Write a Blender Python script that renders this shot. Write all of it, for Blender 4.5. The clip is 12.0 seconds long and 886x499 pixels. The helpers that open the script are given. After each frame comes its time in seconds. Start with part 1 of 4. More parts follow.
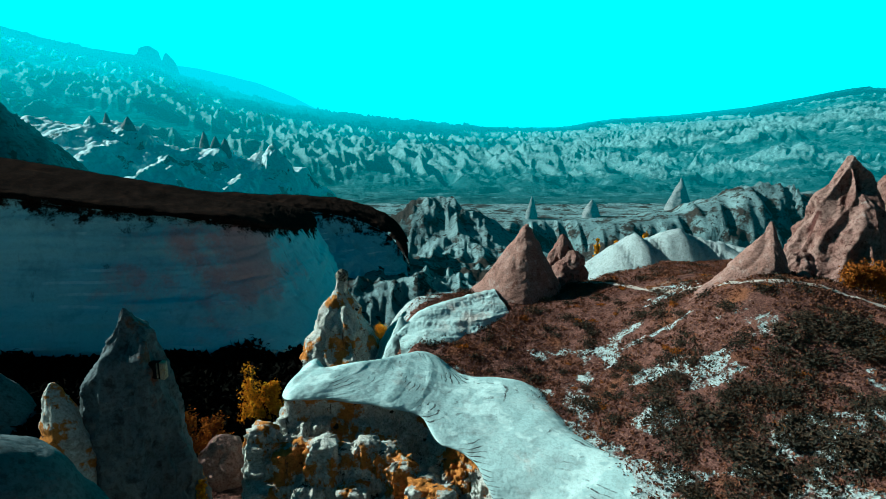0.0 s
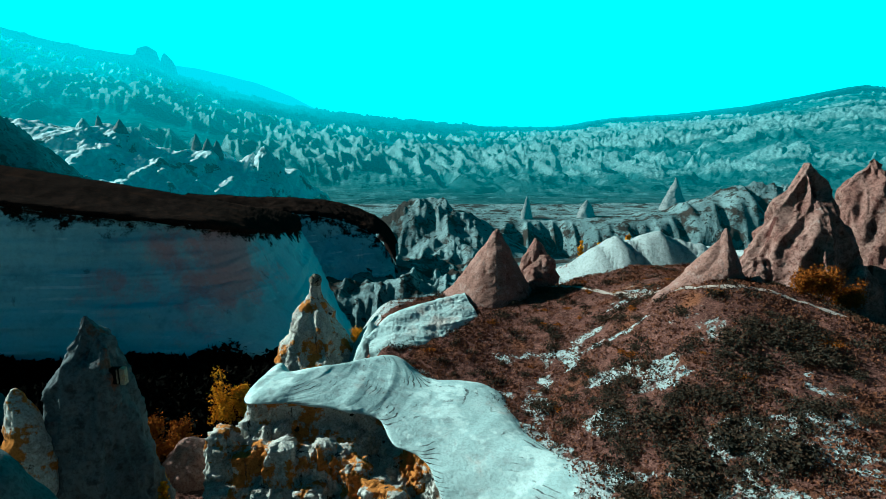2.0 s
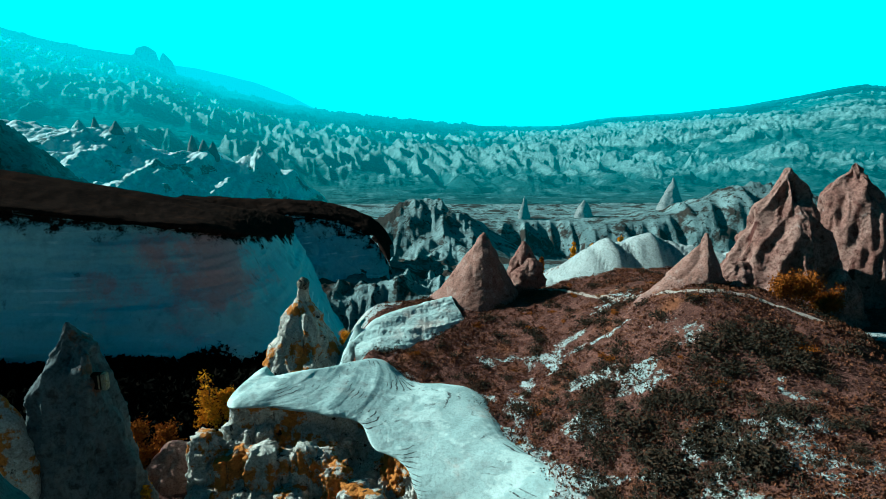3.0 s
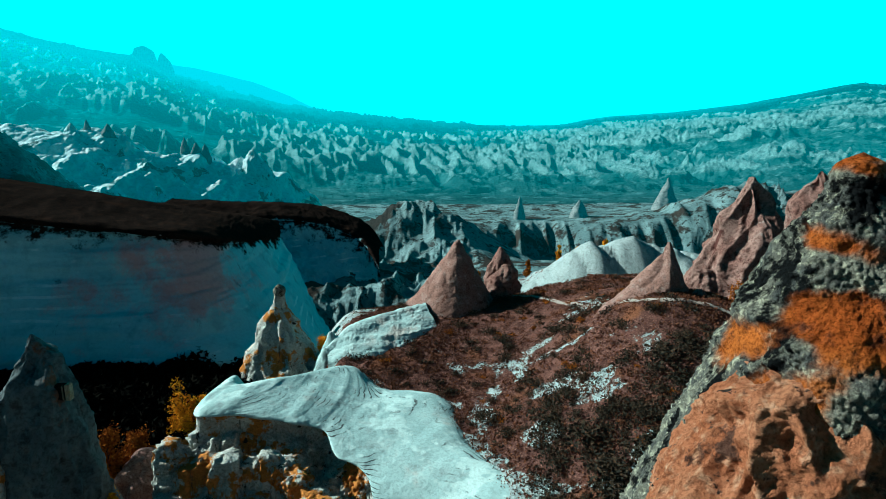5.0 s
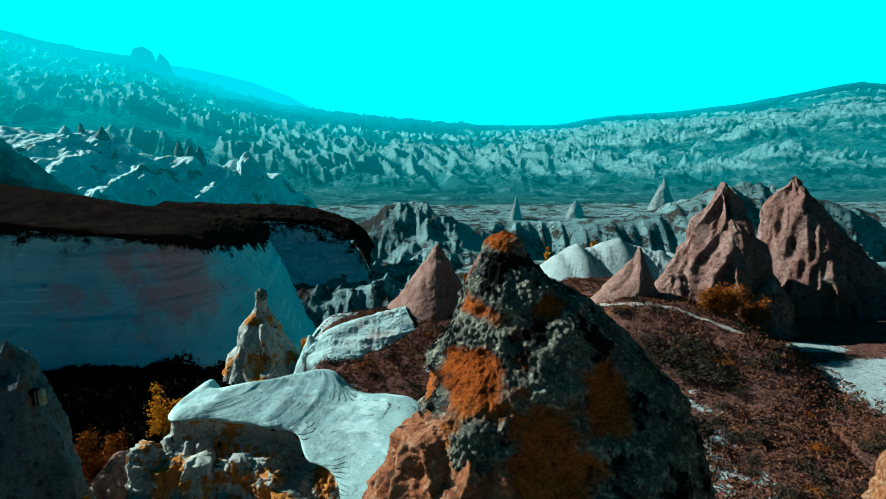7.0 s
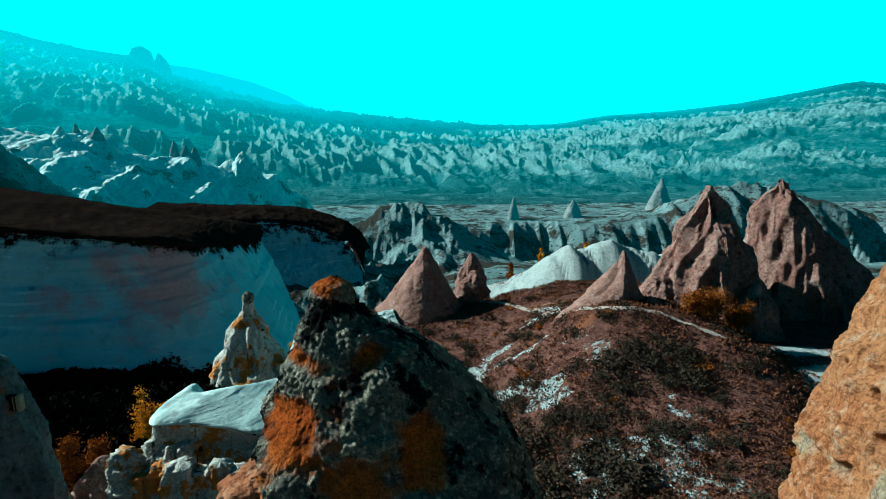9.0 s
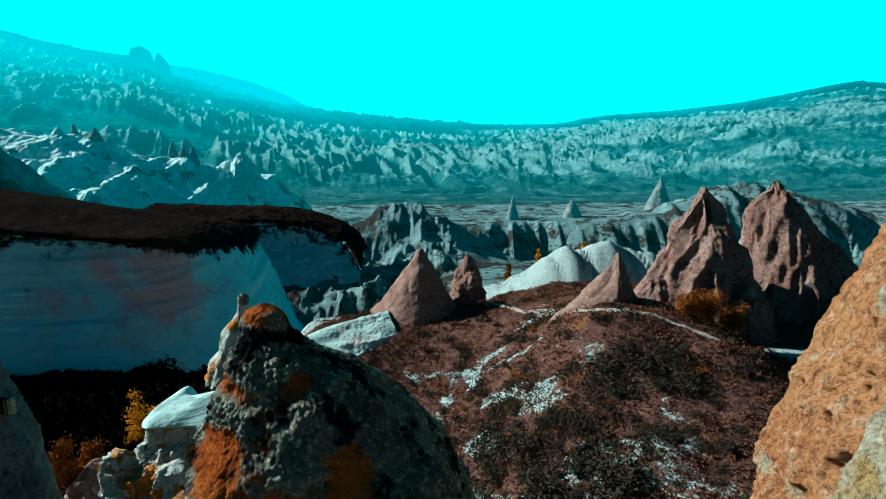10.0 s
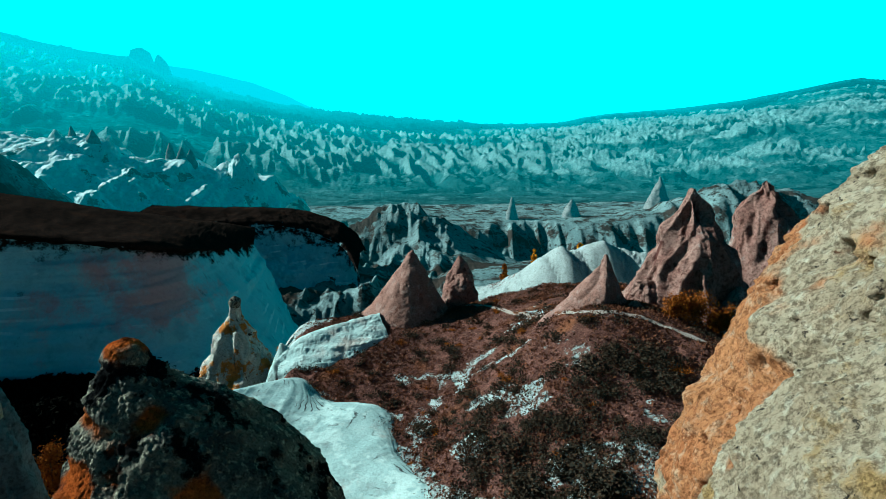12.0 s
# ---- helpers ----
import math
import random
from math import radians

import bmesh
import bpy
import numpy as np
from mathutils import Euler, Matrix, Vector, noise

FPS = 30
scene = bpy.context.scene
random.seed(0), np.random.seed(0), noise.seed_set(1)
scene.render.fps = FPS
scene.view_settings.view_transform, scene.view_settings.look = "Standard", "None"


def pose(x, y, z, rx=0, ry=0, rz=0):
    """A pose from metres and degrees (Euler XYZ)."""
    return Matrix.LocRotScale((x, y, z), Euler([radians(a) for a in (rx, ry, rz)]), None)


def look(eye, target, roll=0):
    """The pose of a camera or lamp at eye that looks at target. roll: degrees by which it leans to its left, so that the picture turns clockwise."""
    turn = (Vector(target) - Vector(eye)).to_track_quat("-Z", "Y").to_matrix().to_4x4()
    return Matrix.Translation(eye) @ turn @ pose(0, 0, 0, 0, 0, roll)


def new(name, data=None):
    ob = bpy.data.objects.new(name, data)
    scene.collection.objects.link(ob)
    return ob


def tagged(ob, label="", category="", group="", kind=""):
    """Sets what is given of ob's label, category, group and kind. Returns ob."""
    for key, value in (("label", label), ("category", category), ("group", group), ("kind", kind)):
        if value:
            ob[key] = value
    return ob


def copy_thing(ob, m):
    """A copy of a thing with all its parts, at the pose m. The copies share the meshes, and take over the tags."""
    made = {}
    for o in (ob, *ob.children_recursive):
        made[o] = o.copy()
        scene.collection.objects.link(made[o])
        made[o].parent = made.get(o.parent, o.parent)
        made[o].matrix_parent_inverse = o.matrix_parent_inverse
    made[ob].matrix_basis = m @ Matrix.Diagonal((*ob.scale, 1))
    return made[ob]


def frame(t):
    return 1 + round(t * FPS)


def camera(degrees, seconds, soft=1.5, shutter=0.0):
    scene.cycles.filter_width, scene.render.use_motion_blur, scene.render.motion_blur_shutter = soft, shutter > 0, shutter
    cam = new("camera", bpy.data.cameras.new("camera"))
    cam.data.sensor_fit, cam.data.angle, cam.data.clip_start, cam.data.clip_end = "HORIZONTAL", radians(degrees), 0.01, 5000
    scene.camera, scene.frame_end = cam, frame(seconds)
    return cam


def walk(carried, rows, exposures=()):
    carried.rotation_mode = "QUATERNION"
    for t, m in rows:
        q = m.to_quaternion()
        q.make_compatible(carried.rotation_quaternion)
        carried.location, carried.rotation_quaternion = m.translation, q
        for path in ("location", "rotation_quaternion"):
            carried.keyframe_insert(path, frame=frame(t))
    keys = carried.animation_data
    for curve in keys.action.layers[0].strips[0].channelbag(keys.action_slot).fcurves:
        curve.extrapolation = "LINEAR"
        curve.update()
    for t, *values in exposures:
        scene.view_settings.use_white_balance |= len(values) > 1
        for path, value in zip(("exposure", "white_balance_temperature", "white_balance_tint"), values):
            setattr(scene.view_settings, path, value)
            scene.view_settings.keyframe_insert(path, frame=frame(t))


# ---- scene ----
cam = camera(73.4, 12.0, soft=0.45)
BASE = 30.0
ROWS = [
    (0, 0.0, -0.0, -0.0, 78.0, 0.0, 0.0),
    (0.5, 0.903, -0.33, 0.188, 77.987, 0.036, -0.007),
    (1, 1.728, -0.635, 0.401, 77.973, 0.07, -0.019),
    (1.5, 2.499, -0.912, 0.638, 77.957, 0.102, -0.034),
    (2, 3.24, -1.16, 0.895, 77.939, 0.131, -0.053),
    (2.5, 3.977, -1.374, 1.169, 77.918, 0.158, -0.074),
    (3, 4.723, -1.557, 1.456, 77.894, 0.183, -0.096),
    (3.5, 5.474, -1.721, 1.747, 77.869, 0.208, -0.118),
    (4, 6.218, -1.881, 2.032, 77.846, 0.233, -0.139),
    (4.5, 6.948, -2.051, 2.299, 77.826, 0.261, -0.158),
    (5, 7.654, -2.244, 2.54, 77.812, 0.292, -0.173),
    (5.5, 8.326, -2.456, 2.75, 77.805, 0.326, -0.186),
    (6, 8.955, -2.665, 2.929, 77.801, 0.359, -0.196),
    (6.5, 9.53, -2.843, 3.081, 77.798, 0.388, -0.207),
    (7, 10.042, -2.964, 3.206, 77.794, 0.409, -0.219),
    (7.5, 10.481, -3.005, 3.307, 77.787, 0.419, -0.234),
    (8, 10.852, -2.972, 3.391, 77.776, 0.42, -0.251),
    (8.5, 11.173, -2.893, 3.466, 77.762, 0.418, -0.269),
    (9, 11.459, -2.799, 3.542, 77.747, 0.422, -0.285),
    (9.5, 11.729, -2.717, 3.629, 77.732, 0.437, -0.298),
    (10, 11.997, -2.674, 3.733, 77.718, 0.47, -0.305),
    (10.5, 12.273, -2.669, 3.844, 77.706, 0.522, -0.307),
    (11, 12.562, -2.687, 3.943, 77.696, 0.591, -0.301),
    (11.5, 12.869, -2.716, 4.011, 77.688, 0.674, -0.289),
    (12, 13.2, -2.741, 4.029, 77.683, 0.77, -0.269),
]
walk(cam, [(t, pose(x, y, BASE + z, rx, ry, rz)) for t, x, y, z, rx, ry, rz in ROWS], exposures=[(0.0, 1.1, 5000, -6), (12.0, 1.1, 5000, -6)])

# ---- light ----
SUN_DIR = Vector((-0.80, 0.25, 0.48)).normalized()
world = bpy.data.worlds.new("sky")
scene.world = world
world.use_nodes = True
wn, wl = world.node_tree.nodes, world.node_tree.links
sky = wn.new("ShaderNodeTexSky")
sky.sky_type = "NISHITA"
sky.sun_disc = False
sky.sun_elevation = math.asin(SUN_DIR.z)
sky.sun_rotation = math.atan2(SUN_DIR.x, SUN_DIR.y)
sky.air_density, sky.dust_density, sky.ozone_density = 1.0, 2.0, 3.0
tint = wn.new("ShaderNodeMix")
tint.data_type, tint.blend_type = "RGBA", "MULTIPLY"
tint.inputs[0].default_value = 1.0
tint.inputs[7].default_value = (0.04, 0.99, 0.96, 1.0)
wl.new(sky.outputs[0], tint.inputs[6])
wl.new(tint.outputs[2], wn["Background"].inputs[0])
wn["Background"].inputs[1].default_value = 0.017
sun = new("sun", bpy.data.lights.new("sun", "SUN"))
sun.data.energy, sun.data.angle, sun.data.color = 5.0, radians(0.5), (1.0, 0.98, 0.82)
sun.matrix_world = look(SUN_DIR * 200, (0, 0, 0))


# ---- noise ----
def _hash(ix, iy, iz, seed):
    h = (ix.astype(np.int64) * 374761393 + iy.astype(np.int64) * 668265263 + iz.astype(np.int64) * 2147483647 + seed * 1274126177) & 0xFFFFFFFF
    h = ((h ^ (h >> 13)) * 1274126177) & 0xFFFFFFFF
    h = ((h ^ (h >> 16)) * 2246822519) & 0xFFFFFFFF
    return ((h ^ (h >> 15)) & 0xFFFFFF) / float(0xFFFFFF)


def vnoise(x, y, z, seed=0):
    """Smooth noise from -1 to 1."""
    x, y, z = np.broadcast_arrays(np.asarray(x, float), np.asarray(y, float), np.asarray(z, float))
    ix, iy, iz = np.floor(x), np.floor(y), np.floor(z)
    fx, fy, fz = x - ix, y - iy, z - iz
    fx, fy, fz = [f * f * f * (f * (f * 6 - 15) + 10) for f in (fx, fy, fz)]
    out = 0.0
    for dx in (0, 1):
        for dy in (0, 1):
            for dz in (0, 1):
                w = (fx if dx else 1 - fx) * (fy if dy else 1 - fy) * (fz if dz else 1 - fz)
                out = out + w * _hash(ix + dx, iy + dy, iz + dz, seed)
    return out * 2 - 1


def fbm(x, y, z, octaves=4, seed=0, gain=0.5):
    total, amp, norm = 0.0, 1.0, 0.0
    for o in range(octaves):
        k = 2.03 ** o
        total = total + amp * vnoise(x * k + 17.3 * o, y * k - 9.1 * o, z * k + 4.7 * o, seed + o)
        norm += amp
        amp *= gain
    return total / norm


def ridged(x, y, z, octaves=4, seed=0):
    total, amp, norm = 0.0, 1.0, 0.0
    for o in range(octaves):
        k = 2.1 ** o
        total = total + amp * (1 - np.abs(vnoise(x * k + 5.1 * o, y * k + 3.3 * o, z * k, seed + o)) * 2)
        norm += amp
        amp *= 0.5
    return total / norm


def billow(x, y, z, octaves=3, seed=0):
    total, amp, norm = 0.0, 1.0, 0.0
    for o in range(octaves):
        k = 2.1 ** o
        total = total + amp * np.sqrt(np.abs(vnoise(x * k + 5.1 * o, y * k + 3.3 * o, z * k, seed + o)))
        norm += amp
        amp *= 0.45
    return total / norm


def cells(x, y, z, seed=0):
    """Distance to the nearest of scattered points, one in each unit cell."""
    ix, iy, iz = np.floor(x), np.floor(y), np.floor(z)
    best = np.full(np.shape(x), 9.0)
    for dx in (-1, 0, 1):
        for dy in (-1, 0, 1):
            for dz in (-1, 0, 1):
                cx, cy, cz = ix + dx, iy + dy, iz + dz
                d = (cx + _hash(cx, cy, cz, seed) - x) ** 2 + (cy + _hash(cx, cy, cz, seed + 1) - y) ** 2 + (cz + _hash(cx, cy, cz, seed + 2) - z) ** 2
                best = np.minimum(best, d)
    return np.sqrt(best)


def step(a, b, x):
    t = np.clip((x - a) / (b - a), 0, 1)
    return t * t * (3 - 2 * t)


# ---- materials ----
TONE = 0.60


def material(name, colours, scale=1.0, rough=0.9, bump=0.3, fine=14.0, spots=None, spot_scale=2.0, spot_at=0.55, spot_soft=0.06, strata=0.0, strata_colour=(0.2, 0.17, 0.14), attribute="", second=None, glow=None, detail=8.0, bump_dist=0.1, spots2=None, spot2_scale=5.0, spot2_at=0.6, streaks=None, streak_scale=0.5, grain=0.55, streak_map=(1, 1, 0.12), edge_scale=1.1, edge_gain=1.6, edge_soft=0.08, streak_at=0.56):
    """Rock or soil: colours mixed by two noises, spots, strata along z, and relief."""
    m = bpy.data.materials.new(name)
    m.use_nodes = True
    n, l = m.node_tree.nodes, m.node_tree.links
    b = n["Principled BSDF"]
    b.inputs["Roughness"].default_value = rough
    b.inputs["Specular IOR Level"].default_value = 0.0
    geo = n.new("ShaderNodeTexCoord")
    pos = geo.outputs["Object"]

    def noise_node(s, d=6.0, r=0.6):
        t = n.new("ShaderNodeTexNoise")
        t.inputs["Scale"].default_value, t.inputs["Detail"].default_value, t.inputs["Roughness"].default_value = s, d, r
        l.new(pos, t.inputs["Vector"])
        return t.outputs["Fac"]

    def ramp(fac, a, c):
        r = n.new("ShaderNodeMapRange")
        r.interpolation_type = "SMOOTHSTEP"
        r.inputs["From Min"].default_value, r.inputs["From Max"].default_value = a, c
        l.new(fac, r.inputs["Value"])
        return r.outputs["Result"]

    def tone(v):
        return tuple(k * TONE for k in v)

    def mix(fac, a, c):
        x = n.new("ShaderNodeMix")
        x.data_type = "RGBA"
        for s, v in ((0, fac), (6, a), (7, c)):
            if isinstance(v, (int, float)):
                x.inputs[s].default_value = v
            elif isinstance(v, tuple):
                x.inputs[s].default_value = (*tone(v), 1)
            else:
                l.new(v, x.inputs[s])
        return x.outputs[2]

    col = mix(ramp(noise_node(scale, detail), 0.35, 0.65), colours[0], colours[1])
    if len(colours) > 2:
        col = mix(ramp(noise_node(scale * 4.3, detail), 0.5, 0.7), col, colours[2])
    if strata:
        w = n.new("ShaderNodeTexWave")
        w.wave_type, w.bands_direction = "BANDS", "Z"
        w.inputs["Scale"].default_value, w.inputs["Distortion"].default_value, w.inputs["Detail"].default_value = strata, 2.2, 4.0
        w.inputs["Detail Scale"].default_value = 0.6
        l.new(pos, w.inputs["Vector"])
        k = n.new("ShaderNodeMath")
        k.operation = "MULTIPLY"
        l.new(ramp(w.outputs["Fac"], 0.80, 0.95), k.inputs[0])
        l.new(ramp(noise_node(scale * 1.7), 0.52, 0.62), k.inputs[1])
        col = mix(k.outputs[0], col, strata_colour)
    if spots:
        col = mix(ramp(noise_node(spot_scale, 9.0, 0.68), spot_at, spot_at + spot_soft), col, spots)
    if spots2:
        col = mix(ramp(noise_node(spot2_scale, 9.0, 0.7), spot2_at, spot2_at + 0.05), col, spots2)
    if streaks:
        mp = n.new("ShaderNodeMapping")
        mp.inputs["Scale"].default_value = streak_map
        l.new(pos, mp.inputs["Vector"])
        t = n.new("ShaderNodeTexNoise")
        t.inputs["Scale"].default_value, t.inputs["Detail"].default_value, t.inputs["Roughness"].default_value = streak_scale, 8.0, 0.65
        l.new(mp.outputs[0], t.inputs["Vector"])
        col = mix(ramp(t.outputs["Fac"], streak_at, streak_at + 0.10), col, streaks)
    if attribute:
        a = n.new("ShaderNodeAttribute")
        a.attribute_name = attribute
        add = n.new("ShaderNodeMath")
        add.operation = "ADD"
        l.new(a.outputs["Fac"], add.inputs[0])
        sub = n.new("ShaderNodeMath")
        sub.operation = "MULTIPLY_ADD"
        l.new(noise_node(edge_scale, 10.0, 0.72), sub.inputs[0])
        sub.inputs[1].default_value, sub.inputs[2].default_value = edge_gain, -0.5 * edge_gain
        l.new(sub.outputs[0], add.inputs[1])
        f2 = mix(ramp(noise_node(0.7, 10.0, 0.7), 0.4, 0.6), second[0], second[1])
        f2 = mix(ramp(noise_node(5.0, 10.0, 0.7), 0.5, 0.68), f2, second[2])
        f2 = mix(ramp(noise_node(0.23, 4.0), 0.55, 0.7), f2, second[3])
        col = mix(ramp(add.outputs[0], 0.5 - edge_soft, 0.5 + edge_soft), col, f2)
    if grain:
        g = n.new("ShaderNodeMath")
        g.operation = "MULTIPLY"
        g.inputs[1].default_value = grain
        l.new(ramp(noise_node(fine * 1.6, 10.0, 0.78), 0.47, 0.58), g.inputs[0])
        dust = n.new("ShaderNodeMix")
        dust.data_type, dust.blend_type = "RGBA", "MULTIPLY"
        dust.inputs[7].default_value = (0.38, 0.36, 0.35, 1)
        l.new(g.outputs[0], dust.inputs[0])
        l.new(col, dust.inputs[6])
        col = dust.outputs[2]
    l.new(col, b.inputs["Base Color"])
    if bump:
        h = n.new("ShaderNodeMath")
        h.operation = "MULTIPLY_ADD"
        l.new(noise_node(fine, 8.0, 0.7), h.inputs[0])
        h.inputs[1].default_value = 0.5
        l.new(noise_node(fine * 0.22, 8.0, 0.65), h.inputs[2])
        bp = n.new("ShaderNodeBump")
        bp.inputs["Strength"].default_value, bp.inputs["Distance"].default_value = bump, bump_dist
        l.new(h.outputs[0], bp.inputs["Height"])
        l.new(bp.outputs[0], b.inputs["Normal"])
    # emission: the sky's own light, and haze painted on far rock
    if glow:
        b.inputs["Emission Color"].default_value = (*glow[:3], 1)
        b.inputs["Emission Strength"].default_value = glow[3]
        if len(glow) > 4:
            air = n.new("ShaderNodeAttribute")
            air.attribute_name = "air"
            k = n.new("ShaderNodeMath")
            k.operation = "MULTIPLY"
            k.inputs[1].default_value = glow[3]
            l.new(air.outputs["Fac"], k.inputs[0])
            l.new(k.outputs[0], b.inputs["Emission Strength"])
    return m


WHITE_TUFF = material("white_tuff", [(0.48, 0.61, 0.57), (0.60, 0.73, 0.68), (0.42, 0.49, 0.46)], 0.16, bump=0.5, fine=3.0, strata=2.6, strata_colour=(0.09, 0.09, 0.09), spots2=(0.76, 0.89, 0.82), spot2_scale=0.3, spot2_at=0.53, bump_dist=0.2, grain=0.3, spots=(0.62, 0.54, 0.47), spot_scale=0.16, spot_at=0.54, spot_soft=0.15)
CLIFF_TUFF = material("cliff_tuff", [(0.42, 0.72, 0.77), (0.53, 0.85, 0.88), (0.36, 0.58, 0.62)], 0.06, bump=0.4, fine=1.2, strata=0.22, strata_colour=(0.75, 0.98, 0.99), streaks=(0.10, 0.10, 0.11), streak_scale=0.32, streak_at=0.63, streak_map=(1, 1, 0.10), spots=(0.72, 0.42, 0.41), spot_scale=0.035, spot_at=0.58, spot_soft=0.10, bump_dist=0.5, grain=0.15, attribute="grass", edge_scale=0.4, edge_gain=1.5, edge_soft=0.10, second=[(0.016, 0.011, 0.009), (0.009, 0.007, 0.006), (0.055, 0.028, 0.019), (0.030, 0.016, 0.011)])
PINK_TUFF = material("pink_tuff", [(0.33, 0.16, 0.125), (0.44, 0.25, 0.20), (0.20, 0.085, 0.065)], 0.30, bump=1.0, fine=2.2, spots=(0.52, 0.38, 0.33), spot_scale=0.35, spot_at=0.58, spots2=(0.11, 0.035, 0.028), spot2_scale=0.8, spot2_at=0.62, streaks=(0.13, 0.05, 0.04), streak_scale=0.5, streak_map=(1, 1, 0.22), streak_at=0.57, bump_dist=0.6, grain=0.7)
BRIGHT_PINK = material("dusty_pink_tuff", [(0.40, 0.22, 0.175), (0.33, 0.17, 0.13), (0.47, 0.30, 0.25)], 0.4, grain=0.7, streaks=(0.22, 0.10, 0.08), streak_scale=0.7, streak_map=(1, 1, 0.3), streak_at=0.58, bump=0.7, fine=4.0, spots=(0.20, 0.09, 0.065), spot_scale=0.7, spot_at=0.60, bump_dist=0.2)
PILLAR_TUFF = material("pillar_tuff", [(0.72, 0.69, 0.60), (0.52, 0.48, 0.41), (0.82, 0.80, 0.72)], 0.5, bump=1.0, fine=3.4, spots=(0.62, 0.23, 0.05), spot_scale=0.33, spot_at=0.52, spot_soft=0.04, spots2=(0.04, 0.036, 0.032), spot2_scale=1.1, spot2_at=0.60, streaks=(0.07, 0.06, 0.055), streak_scale=1.6, streak_at=0.60, bump_dist=0.4, grain=0.6)
LICHEN_ROCK = material("lichen_rock", [(0.28, 0.25, 0.19), (0.11, 0.105, 0.095), (0.74, 0.66, 0.46)], 3.6, bump=1.0, fine=26.0, spots=(0.012, 0.012, 0.012), spot_scale=2.8, spot_at=0.51, spot_soft=0.07, attribute="hollow", second=[(0.60, 0.16, 0.028), (0.42, 0.09, 0.016), (0.15, 0.045, 0.022), (0.26, 0.09, 0.04)], edge_scale=3.0, edge_gain=1.3, edge_soft=0.28, bump_dist=0.09, grain=0.8)
# spots2: dark flecks that put the shade of small pits into the colour
OCHRE_ROCK = material("ochre_rock", [(0.72, 0.55, 0.37), (0.54, 0.39, 0.25), (0.88, 0.73, 0.53)], 1.8, bump=1.0, fine=9.0, spots=(0.66, 0.40, 0.16), spot_scale=1.1, spot_at=0.54, spot_soft=0.14, spots2=(0.09, 0.07, 0.055), spot2_scale=8.0, spot2_at=0.60, attribute="hollow", second=[(0.74, 0.31, 0.13), (0.62, 0.22, 0.085), (0.84, 0.50, 0.30), (0.68, 0.36, 0.20)], edge_scale=2.0, edge_gain=0.9, edge_soft=0.25, bump_dist=0.30, grain=0.8)
GROUND = material("tuff_soil_and_grass", [(0.50, 0.55, 0.52), (0.62, 0.66, 0.62), (0.34, 0.35, 0.33)], 0.5, bump=1.0, fine=5.0, grain=0.8, attribute="grass", second=[(0.20, 0.088, 0.066), (0.10, 0.044, 0.034), (0.38, 0.19, 0.14), (0.26, 0.10, 0.05)], bump_dist=0.3)
# haze painted on as teal colour and cyan emission that grows with distance
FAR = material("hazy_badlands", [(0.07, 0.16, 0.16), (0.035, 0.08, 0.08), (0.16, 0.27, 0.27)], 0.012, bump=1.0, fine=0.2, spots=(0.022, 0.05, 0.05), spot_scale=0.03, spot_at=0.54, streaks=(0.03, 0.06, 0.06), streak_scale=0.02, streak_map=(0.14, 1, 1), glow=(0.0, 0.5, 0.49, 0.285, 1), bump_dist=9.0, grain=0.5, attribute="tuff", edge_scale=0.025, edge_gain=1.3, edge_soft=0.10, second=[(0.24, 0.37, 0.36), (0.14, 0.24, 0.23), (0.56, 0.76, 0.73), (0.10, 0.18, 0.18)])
# faint cyan emission adds haze and brightness to the ridge
HAZY_FOLD_TUFF = material("hazy_folded_tuff", [(0.74, 0.92, 0.90), (0.86, 0.98, 0.96), (0.56, 0.70, 0.68)], 0.04, bump=0.6, fine=0.5, spots=(0.09, 0.10, 0.095), spot_scale=0.09, spot_at=0.56, bump_dist=1.0, grain=0.3, glow=(0.0, 0.5, 0.49, 0.05))
# haze over the mountain, made by emission near the sky's colour
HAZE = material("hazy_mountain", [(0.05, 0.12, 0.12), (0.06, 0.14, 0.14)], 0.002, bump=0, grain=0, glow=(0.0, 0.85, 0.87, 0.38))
# a little cyan emission lays haze over the pinnacles
HAZY_PINNACLE = material("hazy_grey_pinnacle", [(0.20, 0.20, 0.19), (0.28, 0.27, 0.25), (0.14, 0.13, 0.12)], 0.05, bump=0.5, fine=0.4, glow=(0.0, 0.5, 0.52, 0.05), bump_dist=1.0)

# tuff darkened below its own tone, so the colour holds the shade
SHADE_GREY_TUFF = material("shade_grey_tuff", [(0.13, 0.15, 0.15), (0.19, 0.205, 0.205), (0.075, 0.075, 0.075)], 0.3, bump=0.8, fine=2.4, spots=(0.24, 0.12, 0.08), spot_scale=0.25, spot_at=0.60, bump_dist=0.35)
# shade put into the darkened tones, haze into the cyan emission
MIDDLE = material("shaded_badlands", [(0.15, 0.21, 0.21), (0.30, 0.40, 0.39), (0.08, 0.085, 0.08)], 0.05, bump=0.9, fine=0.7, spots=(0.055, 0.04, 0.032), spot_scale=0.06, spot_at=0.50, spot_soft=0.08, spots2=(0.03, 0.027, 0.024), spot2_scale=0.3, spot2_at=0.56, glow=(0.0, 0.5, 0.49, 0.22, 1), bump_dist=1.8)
# skyline rock that emits cyan in place of the air before it
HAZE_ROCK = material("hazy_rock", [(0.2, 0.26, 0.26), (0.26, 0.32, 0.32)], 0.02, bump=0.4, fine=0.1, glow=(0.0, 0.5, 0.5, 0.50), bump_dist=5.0)
